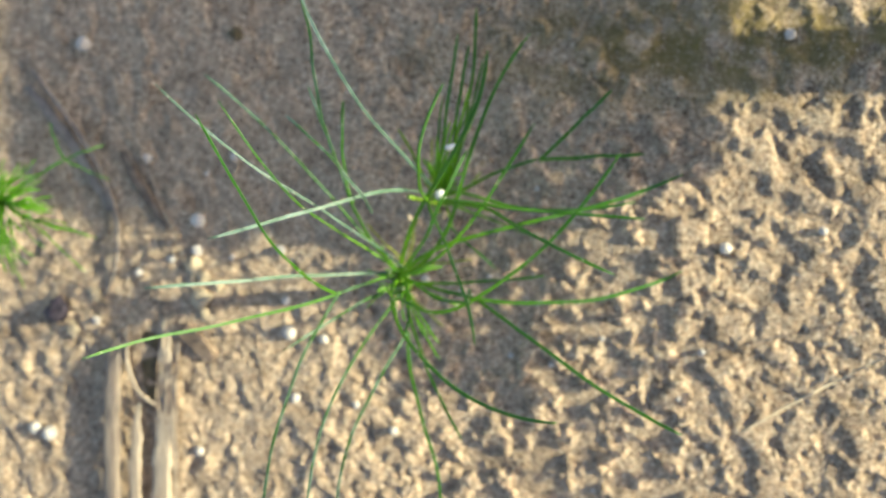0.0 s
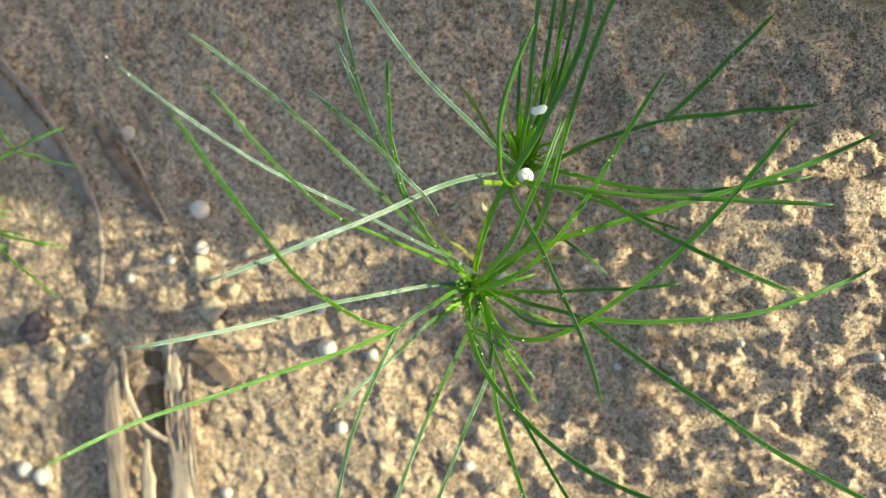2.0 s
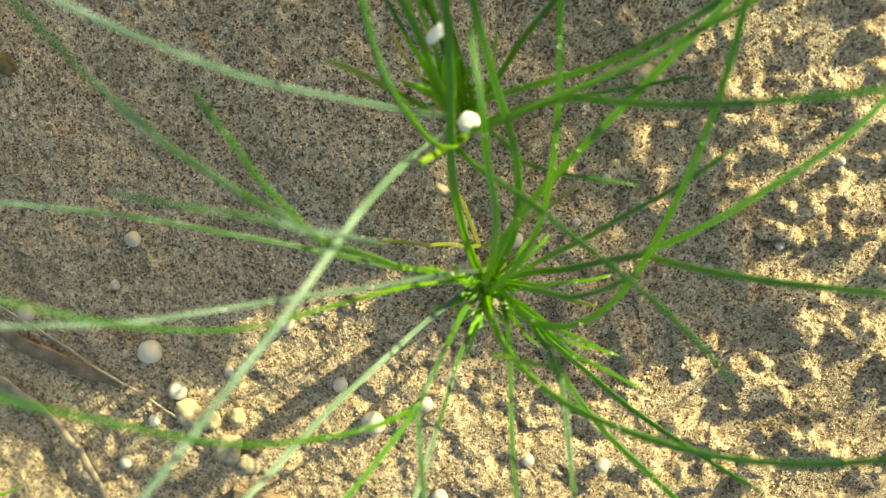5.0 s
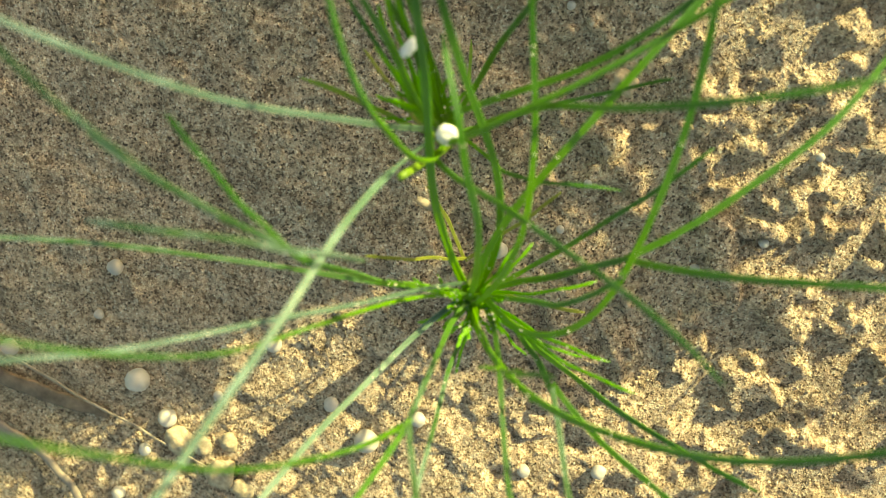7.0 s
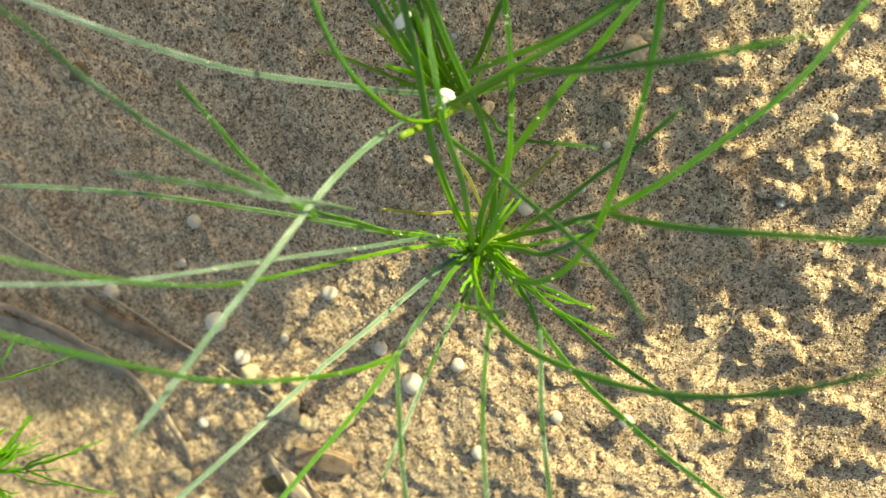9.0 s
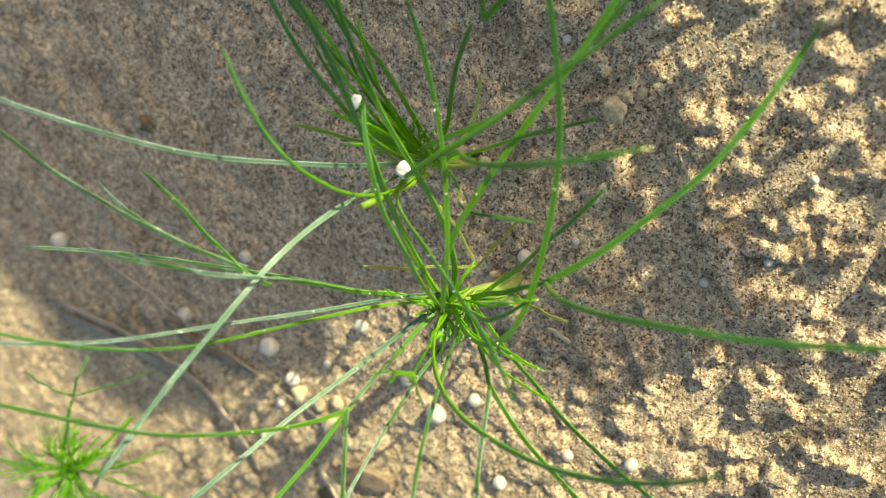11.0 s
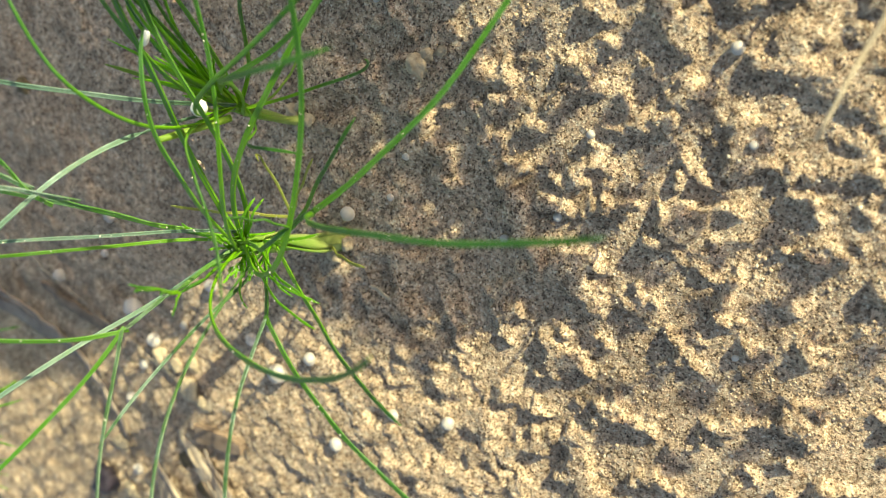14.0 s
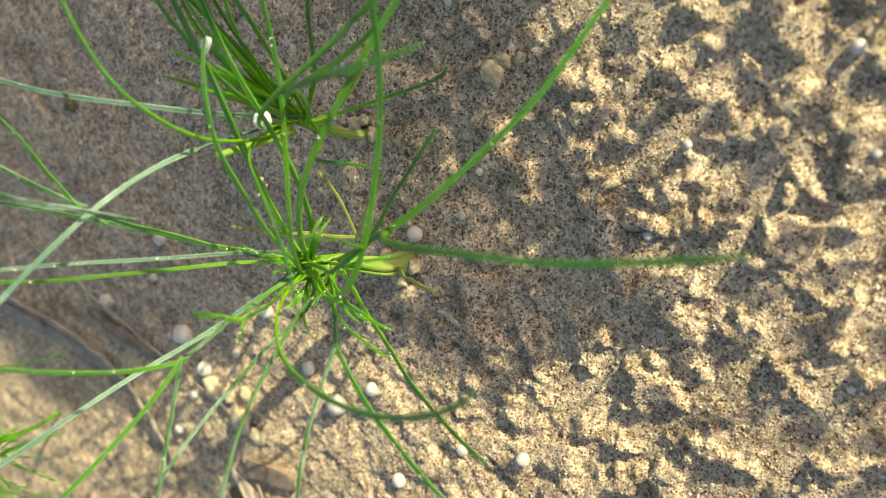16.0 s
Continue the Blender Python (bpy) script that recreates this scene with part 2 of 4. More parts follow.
def height(x, y):
    """Height of the soil in millimetres at a place in millimetres: a crumbled crust with pits, deeply broken up where it is open."""
    near = 1 - step(200, 400, np.hypot(x, y))
    bx, by = x + 1.1 * waves(x, y, 4.0, 21) + 0.35 * waves(x, y, 1.3, 23), y + 1.1 * waves(x, y, 4.0, 22) + 0.35 * waves(x, y, 1.3, 24)
    low = 0.8 * waves(x, y, 34.0, 1) + 0.45 * waves(x, y, 15.0, 2)
    open_ = step(2, 16, x - 0.35 * np.clip(y, -40, 0))
    far = step(38, 58, x)
    sunny = step(4, -10, y) * (1 - open_)
    rx, ry = (0.9 * bx - 0.43 * by) / 1.4, 0.43 * bx + 0.9 * by
    crust = waves(rx, ry, 3.8, 11) + 0.42 * waves(bx, by, 2.0, 12) + 0.16 * waves(x, y, 1.1, 13)
    edge = 0.27 * open_ * (1 - far) + 0.02 * far - 0.12 * step(56, 76, x) + 0.2 * step(-22, -38, y) * step(5, 25, x) * (1 - step(50, 62, x)) - 0.2 * (1 - open_) + 0.25 * waves(x, y, 14.0, 14)
    plates = 1 / (1 + np.exp(np.clip(-8.5 * (crust - edge), -40, 40))) - 0.5
    deep = (1.5 - 0.6 * far) * open_ + (0.6 + 0.25 * sunny) * (1 - open_)
    pock = waves(bx, by, 2.6, 3)
    soft = (0.34 * pock + 0.2 * waves(bx, by, 1.3, 4)) * (1 - 0.6 * open_)
    crumb = 0.1 * np.abs(waves(x, y, 0.9, 5)) + 0.04 * waves(x, y, 0.6, 7)
    left = step(-25, -50, x)
    clods = 0.7 * np.abs(waves(bx, by, 6.0, 6)) * left
    calm = (1 - 0.3 * step(6, 16, y - 0.35 * np.clip(x, 0, 80))) * (1 - 0.35 * step(-12, -30, x))
    return -0.95 + (low + (deep * plates + soft + 0.4 * sunny * waves(bx, by, 3.4, 15)) * calm + crumb + clods) * near + 12 * waves(x, y, 900.0, 8) * (1 - near)


def part(name, verts, faces, mat, parent=None, label="", smooth=True, uv=None):
    me = bpy.data.meshes.new(name)
    me.from_pydata(verts, [], faces)
    if smooth:
        me.polygons.foreach_set("use_smooth", [True] * len(me.polygons))
    if uv is not None:
        layer = me.uv_layers.new(name="UVMap")
        loops = np.empty(len(me.loops), int)
        me.loops.foreach_get("vertex_index", loops)
        layer.data.foreach_set("uv", np.asarray(uv)[loops].ravel())
    me.materials.append(mat)
    ob = new(name, me)
    if parent:
        ob.parent = parent
    if label:
        tagged(ob, label)
    return ob


def axis(lo, hi, fine, far):
    mid = np.arange(lo, hi + fine, fine)
    out, gap = [mid[-1]], fine
    while out[-1] < far:
        gap *= 1.35
        out.append(out[-1] + gap)
    back_, gap = [mid[0]], fine
    while back_[-1] > -far:
        gap *= 1.35
        back_.append(back_[-1] - gap)
    return np.concatenate([back_[:0:-1], mid, out[1:]])


def build_ground():
    gx, gy = axis(-128, 86, 0.27, 300000.0), axis(-60, 84, 0.27, 300000.0)
    X, Y = np.meshgrid(gx, gy)
    Z = height(X, Y)
    n, m = len(gx), len(gy)
    idx = np.arange(n * m).reshape(m, n)
    faces = np.stack([idx[:-1, :-1], idx[:-1, 1:], idx[1:, 1:], idx[1:, :-1]], -1).reshape(-1, 4)
    me = bpy.data.meshes.new("ground")
    me.vertices.add(n * m)
    me.vertices.foreach_set("co", (np.stack([X, Y, Z], -1) * MM).ravel())
    me.loops.add(faces.size)
    me.loops.foreach_set("vertex_index", faces.ravel())
    me.polygons.add(len(faces))
    me.polygons.foreach_set("loop_start", np.arange(0, faces.size, 4))
    me.update(calc_edges=True)
    me.polygons.foreach_set("use_smooth", [True] * len(faces))
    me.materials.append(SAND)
    return tagged(new("ground", me), "pitted tan sandy soil with grains", "ground", kind="structure")


build_ground()


def scatter_grains(count):
    """Loose sand grains lying in the top of the soil, and coarser crumbs in clusters where it is open."""
    x, y = rng.uniform(-105, 80, count), rng.uniform(-52, 66, count)
    r = 0.1 + 0.14 * rng.random(count) ** 2.2
    cx, cy = rng.uniform(-40, 76, count // 3), rng.uniform(-52, 66, count // 3)
    keep = (waves(cx, cy, 3.2, 31) + 0.5 * waves(cx, cy, 1.4, 32) > 0.22) & (rng.random(len(cx)) < 0.35 + 0.65 * step(0, 12, cx))
    x, y = np.concatenate([x, cx[keep]]), np.concatenate([y, cy[keep]])
    r = np.concatenate([r, 0.14 + 0.2 * rng.random(keep.sum()) ** 1.8])
    count = len(x)
    z = height(x, y) - r * 0.1
    octa = np.array([(1, 0, 0), (0, 1, 0), (-1, 0, 0), (0, -1, 0), (0, 0, 1), (0, 0, -1)], float)
    tri = np.array([(0, 1, 4), (1, 2, 4), (2, 3, 4), (3, 0, 4), (1, 0, 5), (2, 1, 5), (3, 2, 5), (0, 3, 5)])
    v = octa[None] * (r[:, None, None] * rng.uniform(0.65, 1.3, (count, 6, 1)))
    a = rng.uniform(0, 6.28, count)
    c, s = np.cos(a)[:, None], np.sin(a)[:, None]
    v = np.stack([v[..., 0] * c - v[..., 1] * s + x[:, None], v[..., 0] * s + v[..., 1] * c + y[:, None], v[..., 2] + z[:, None]], -1)
    f = (tri[None] + (np.arange(count) * 6)[:, None, None]).reshape(-1, 3)
    me = bpy.data.meshes.new("sand_grains")
    me.vertices.add(count * 6)
    me.vertices.foreach_set("co", (v * MM).ravel())
    me.loops.add(f.size)
    me.loops.foreach_set("vertex_index", f.ravel())
    me.polygons.add(len(f))
    me.polygons.foreach_set("loop_start", np.arange(0, f.size, 3))
    me.update(calc_edges=True)
    me.polygons.foreach_set("use_smooth", [True] * len(f))
    me.materials.append(GRAIN)
    tagged(new("sand_grains", me), "loose tan, dark and white sand grains", "sand", kind="stuff")


# ---- tubes and blades ----
def bezier(p, u):
    u = np.asarray(u)[:, None]
    return (1 - u) ** 3 * p[0] + 3 * u * (1 - u) ** 2 * p[1] + 3 * u * u * (1 - u) * p[2] + u**3 * p[3]


def tube(line, width, thick, sides=8, groove=0.0):
    """Vertices, faces and UVs of a closed tube along a line, all in millimetres; width and thick are half sizes along it."""
    line = np.asarray(line, float)
    n = len(line)
    tang = np.gradient(line, axis=0)
    tang /= np.linalg.norm(tang, axis=1, keepdims=True) + 1e-9
    side = np.cross(tang, (0, 0, 1.0))
    weak = np.linalg.norm(side, axis=1) < 0.25
    side[weak] = np.cross(tang[weak], (0.3, 1.0, 0))
    for k in range(1, n):
        if side[k] @ side[k - 1] < 0:
            side[k] *= -1
    side /= np.linalg.norm(side, axis=1, keepdims=True)
    top = np.cross(side, tang)
    ang = np.arange(sides) / sides * 2 * np.pi
    c, s = np.cos(ang), np.sin(ang)
    s = np.where(s > 0.86, s * (1 - groove), s)
    v = line[:, None] + side[:, None] * (c * 1.0)[None, :, None] * np.asarray(width)[:, None, None] + top[:, None] * s[None, :, None] * np.asarray(thick)[:, None, None]
    verts = (v.reshape(-1, 3) * MM).tolist()
    faces = [(k * sides + j, k * sides + (j + 1) % sides, (k + 1) * sides + (j + 1) % sides, (k + 1) * sides + j) for k in range(n - 1) for j in range(sides)]
    faces += [tuple(range(sides))[::-1], tuple((n - 1) * sides + j for j in range(sides))]
    uv = [(k / (n - 1), j / sides) for k in range(n) for j in range(sides)]
    return verts, faces, uv


BLADES = []


def blade(name, parent, base, near, far, tip, width, mat=None, label="", rings=34):
    """A thread-like leaf segment along a Bezier curve, channelled above and tapering to a point."""
    u = np.linspace(0, 1, rings)
    p = np.array([base, near, far, tip], float)
    line = bezier(p, u)
    k = len(BLADES) * 7.3
    wob = 0.1 * np.sin(math.pi * u)
    line[:, 0] += wob * np.sin(u * 17 + k)
    line[:, 1] += wob * np.cos(u * 13 + k * 1.7)
    line[:, 2] += 0.6 * wob * np.sin(u * 11 + k * 0.6)
    taper = np.minimum(1, (1 - u) * 14 + 0.12) ** 0.6 * (1.1 - 0.22 * u)
    grown = mat in (None, GLAUCOUS, WAXY)
    flare = 1 - (0.12 * np.exp(-u / 0.15) if name == "leaf" and grown else 0)
    half = width * 0.44 * flare * taper * (1 + 0.05 * np.sin(u * 40 + k))
    verts, faces, uv = tube(line, half, half * 0.7, 12, 0.75)
    if name == "leaflet" and grown:
        uv = [(0.5 + 0.5 * a, b) for a, b in uv]
    ob = part(name, verts, faces, mat or GREEN, parent, label, uv=uv)
    BLADES.append(line)
    return ob


def empty(name, at=(0, 0, 0)):
    ob = new(name)
    ob.empty_display_size = 0.005
    return ob


def build_stem(plant, p, width):
    u = np.linspace(0, 1, 26)
    line = bezier(np.array(p, float), u)
    w = width / 2 * (1.0 + 0.18 * np.sin(u * 9) - 0.25 * u + 0.35 * np.exp(-(((u - 0.05) / 0.1) ** 2)))
    v, f, uv = tube(line, w, w * 0.9, 14)
    stem = part("stem", v, f, STEM, plant, "pale green fleshy stem with sheath ridges", uv=uv)
    for k in range(5):
        a = 2 * math.pi * k / 5 + 0.3
        rib = line + np.stack([np.cos(a) * w, np.sin(a) * w * 0.9, 0 * w], -1)
        v, f, uv = tube(rib[1:-3], 0.09 * width * (1 - 0.5 * u[1:-3]), 0.09 * width * (1 - 0.5 * u[1:-3]), 6)
        part("rib", v, f, STEM, stem, uv=uv)


def build_sheath(plant, p, width, mat=None):
    u = np.linspace(0, 1, 14)
    w = width / 2 * (0.06 + np.sin(math.pi * (0.14 + 0.85 * u)) ** 0.9)
    v, f, uv = tube(bezier(np.array(p, float), u), w, w * 0.55, 10, 0.3)
    part("sheath", v, f, mat or STEM, plant, uv=uv)


def young_leaf(plant, base, way, size, seed):
    """A small unfolding leaf: a short flat stalk that forks like an antler."""
    r = random.Random(seed)
    base, way = Vector(base), Vector(way).normalized()
    side = way.cross(Vector((0, 0, 1))).normalized()
    mid = base + way * size * 0.5
    stalk = blade("young_leaf", plant, base, base.lerp(mid, 0.35) + side * 0.3, base.lerp(mid, 0.7) + side * 0.3, mid, 0.6, YOUNG, "bright green unfolding young leaf", 12)
    for k, spread in enumerate((-0.9, -0.35, 0.15, 0.6, 1.0)):
        start = base.lerp(mid, 0.55 + 0.1 * k if k < 4 else 0.75)
        end = start + (way * r.uniform(0.5, 0.8) + side * spread * 0.6 + Vector((0, 0, r.uniform(-0.25, 0.25)))) * size * 0.55
        blade("leaflet", stalk, start, start.lerp(end, 0.35) + side * spread * 0.5, start.lerp(end, 0.7) + side * spread * 0.4, end, 0.4, YOUNG, "", 12)


def lower_seedling():
    plant = empty("seedling")
    tagged(plant, "green thread-leaved seedling rooted in sandy soil", "seedling", group="seedlings")
    build_stem(plant, ((-3.6, -1.4, -2.2), (-2.4, -0.6, 4.0), (-0.6, 1.0, 10.0), (0.8, 2.6, 18.4)), 2.2)
    build_sheath(plant, ((-2.6, -1.3, 2.0), (-1.6, -0.6, 6.0), (0.2, 0.6, 10.0), (1.4, 1.8, 14.5)), 2.0)
    build_sheath(plant, ((-2.0, 0.2, 4.0), (-1.2, 1.2, 8.0), (-0.6, 2.2, 13.0), (-0.4, 3.2, 17.5)), 1.7)
    build_sheath(plant, ((-3.4, -1.8, 0.4), (-2.6, -2.0, 4.0), (-0.6, -0.6, 9.0), (0.8, 1.0, 13.5)), 0.9)
    blade("leaf", plant, (1.5, 4.1, 17.9), (-1.2, 11.7, 31.2), (-12.4, 18.2, 45.6), (-23.9, 32.1, 51.9), 0.46, WAXY)
    blade("leaf", plant, (0.9, 3.3, 18.2), (-9.5, 14.4, 26.7), (-4.3, 9.0, 43.5), (-13.3, 29.2, 54.1), 0.46)
    blade("leaf", plant, (1.0, 3.1, 18.2), (-7.4, 14.1, 24.2), (-13.4, 26.1, 31.8), (-24.8, 35.5, 36.3), 0.52, GLAUCOUS)
    blade("leaf", plant, (0.5, 3.2, 17.6), (-13.6, 3.2, 21.4), (-12.3, 4.1, 39.4), (-28.6, 3.3, 48.7), 0.62, WAXY)
    blade("leaf", plant, (0.7, 1.6, 13.1), (-5.6, -1.6, 15.6), (-3.4, -0.9, 27.0), (-11.6, -7.1, 38.3), 0.50, GLAUCOUS)
    blade("leaf", plant, (1.0, 1.7, 13.5), (4.0, -2.7, 31.1), (-6.4, -10.4, 44.8), (-3.6, -32.5, 50.4), 0.52, GLAUCOUS)
    blade("leaf", plant, (0.7, 2.4, 18.5), (1.6, -2.1, 37.3), (13.5, -17.4, 33.8), (30.3, -15.4, 42.3), 0.68)
    blade("leaf", plant, (0.4, 1.6, 13.2), (2.0, -7.2, 15.8), (7.3, -14.2, 23.4), (13.4, -22.5, 26.7), 0.59)
    blade("leaf", plant, (2.1, 2.9, 18.3), (4.8, -11.0, 28.9), (25.5, 3.3, 20.8), (38.3, 21.9, 29.0), 0.68)
    blade("leaf", plant, (0.9, 1.0, 13.5), (9.8, 1.1, 14.1), (16.8, 1.9, 20.1), (25.9, 3.1, 21.1), 0.52)
    blade("leaf", plant, (0.8, 2.3, 18.9), (13.6, 5.8, 30.7), (16.1, 14.9, 19.1), (25.3, 27.0, 26.3), 0.59)
    blade("leaf", plant, (1.4, 2.8, 17.7), (9.9, 11.8, 24.0), (27.0, 9.8, 21.8), (47.4, 18.9, 19.0), 0.75)
    blade("leaf", plant, (0.9, 2.9, 17.7), (3.5, 17.5, 19.8), (16.7, 22.6, 26.2), (18.8, 37.7, 30.0), 0.84)
    blade("leaf", plant, (0.7, 2.9, 18.5), (7.4, 6.7, 26.4), (11.3, 15.3, 31.4), (14.4, 23.3, 24.7), 0.66)
    blade("leaf", plant, (1.1, 2.9, 17.6), (14.2, 7.0, 19.2), (11.8, 24.5, 29.6), (24.0, 41.5, 21.2), 0.72)
    blade("leaf", plant, (-4.2, -1.2, 0.7), (0.1, -2.5, 4.6), (2.5, -3.9, 8.9), (6.7, -7.1, 10.0), 0.50, YELLOWISH)
    leaf_a = blade("leaf", plant, (0.8, 3.3, 17.7), (-3.2, 8.5, 20.6), (-3.5, 12.6, 27.2), (-2.8, 18.0, 33.9), 0.66)
    blade("leaflet", leaf_a, (0.9, 13.6, 32.3), (2.0, 17.1, 40.0), (-2.3, 23.1, 43.5), (-9.0, 28.1, 41.6), 0.52, GLAUCOUS)
    blade("leaflet", leaf_a, (-3.0, 17.9, 33.0), (-3.1, 22.2, 37.4), (-4.6, 27.5, 39.4), (-7.1, 32.8, 37.3), 0.52, GLAUCOUS)
    blade("leaflet", leaf_a, (-2.3, 17.6, 33.9), (-6.5, 32.7, 42.1), (-2.3, 35.0, 43.6), (-4.2, 43.5, 46.8), 0.52, GLAUCOUS)
    blade("leaflet", leaf_a, (-1.8, 15.1, 33.2), (-2.3, 18.7, 36.0), (-3.8, 24.3, 32.9), (-1.7, 30.4, 37.0), 0.56)
    leaf_b = blade("leaf", plant, (0.7, 2.8, 18.3), (-2.5, 2.5, 22.3), (-2.1, 2.0, 27.8), (-4.8, 1.1, 33.0), 0.60, GLAUCOUS)
    blade("leaflet", leaf_b, (-4.7, 1.0, 32.2), (-9.9, 5.0, 44.1), (-10.0, 15.7, 53.3), (-13.5, 26.9, 60.1), 0.52)
    blade("leaflet", leaf_b, (-4.1, 1.3, 32.9), (-16.6, -3.2, 38.7), (-26.1, -2.7, 46.7), (-32.5, -5.5, 58.0), 0.52)
    blade("leaflet", leaf_b, (-4.3, 1.4, 32.9), (-9.0, -8.1, 40.4), (-9.7, -17.1, 48.7), (-8.6, -28.6, 54.3), 0.52, GLAUCOUS)
    leaf_d = blade("leaf", plant, (0.5, 2.1, 13.9), (2.2, -0.1, 17.8), (4.2, -2.8, 21.0), (3.4, -6.7, 24.1), 0.68)
    blade("leaflet", leaf_d, (3.8, -6.1, 24.0), (2.1, -12.4, 34.3), (-2.9, -20.1, 41.2), (-3.1, -32.4, 39.3), 0.52, GLAUCOUS)
    blade("leaflet", leaf_d, (4.0, -5.9, 24.0), (4.4, -17.0, 27.1), (11.9, -24.2, 31.5), (9.4, -35.2, 25.5), 0.59)
    leaf_e = blade("leaf", plant, (0.2, 1.8, 13.5), (5.4, 0.8, 16.1), (10.2, 0.1, 19.6), (15.6, -0.7, 22.1), 0.70)
    blade("leaflet", leaf_e, (14.9, -0.7, 21.5), (26.3, -1.9, 22.4), (36.9, -1.4, 20.8), (47.3, 3.6, 16.4), 0.66)
    blade("leaflet", leaf_e, (15.1, -0.9, 21.3), (21.3, -1.4, 35.0), (35.6, -14.1, 31.8), (47.0, -18.0, 35.3), 0.63)
    leaf_r = blade("leaf", plant, (0.9, 3.0, 18.3), (6.7, 0.9, 19.9), (7.0, -1.0, 25.4), (14.3, -0.9, 24.5), 0.60)
    blade("leaflet", leaf_r, (14.3, -0.9, 24.5), (15.0, 0.5, 27.0), (15.6, 1.2, 29.5), (15.8, 2.0, 32.0), 0.45)
    leaf_y = blade("leaf", plant, (-0.6, 3.5, 7.1), (-1.8, 6.2, 10.9), (-3.2, 8.5, 14.9), (-4.5, 11.6, 18.3), 0.42, YELLOWISH)
    blade("leaflet", leaf_y, (-0.9, 3.4, 6.8), (1.0, 9.6, 6.4), (0.8, 13.9, 7.2), (1.3, 10.9, 8.2), 0.40, YELLOWISH)
    blade("leaflet", leaf_y, (-0.7, 3.4, 7.3), (3.8, 4.1, 9.4), (8.0, 4.5, 12.0), (12.5, 5.2, 13.3), 0.40, YELLOWISH)
    fork = (3.7, 0.3, 31.0)
    antler = blade("young_leaf", plant, (0.8, 2.4, 16.0), (0.6, 1.6, 22.0), (2.6, 0.6, 27.0), fork, 0.5, GREEN, "dark green unfolding young leaf")
    for near, far, tip in (((4.2, -0.3, 32.4), (5.0, -0.9, 33.4), (5.4, -1.8, 34.8)), ((5.0, 0.6, 33.6), (6.8, 0.6, 35.4), (8.6, -0.2, 36.9)), ((4.2, 1.2, 33.4), (5.6, 1.9, 35.6), (7.2, 1.5, 38.0)), ((3.4, 1.4, 32.4), (3.4, 2.4, 34.0), (4.4, 3.0, 36.0))):
        blade("leaflet", antler, fork, near, far, tip, 0.42, GREEN, "", 14)
    for k, (way, size) in enumerate((((0.5, -0.5, 0.9), 6.5), ((-0.4, -0.6, 0.9), 6.0), ((-0.3, 0.4, 1.0), 6.0))):
        young_leaf(plant, (0.6, 2.2, 16.5), way, size, k)
    for k in range(7):
        a = k * 0.9 + 0.4
        out = Vector((math.cos(a), math.sin(a) - 0.25, 0))
        foot, tip = Vector((0.7, 2.1, 12.5)) + out * 0.5, Vector((0.8, 2.3, 18.6)) + out * (1.6 + 0.35 * (k % 3))
        build_sheath(plant, (foot, foot + Vector((0, 0, 2.2)), tip - Vector((0, 0, 1.6)), tip), 0.75, (STEM, YOUNG)[k % 2])
    r = random.Random(3)
    for k in range(11):
        a = k * 2.4 + r.uniform(-0.4, 0.4)
        way = Vector((math.cos(a) + 0.25, math.sin(a) - 0.3, r.uniform(0.2, 0.9)))
        start, long = Vector((0.7, 2.2, r.uniform(13.0, 17.5))), r.uniform(5.0, 11.0)
        end = start + way * long + Vector((0, 0, -1.5))
        blade("young_leaf", plant, start, start.lerp(end, 0.3) + Vector((0, 0, 2.2)), start.lerp(end, 0.7) + Vector((0, 0, 2.4)), end, r.uniform(0.3, 0.42), YOUNG, "thin bright green young leaf", 14)


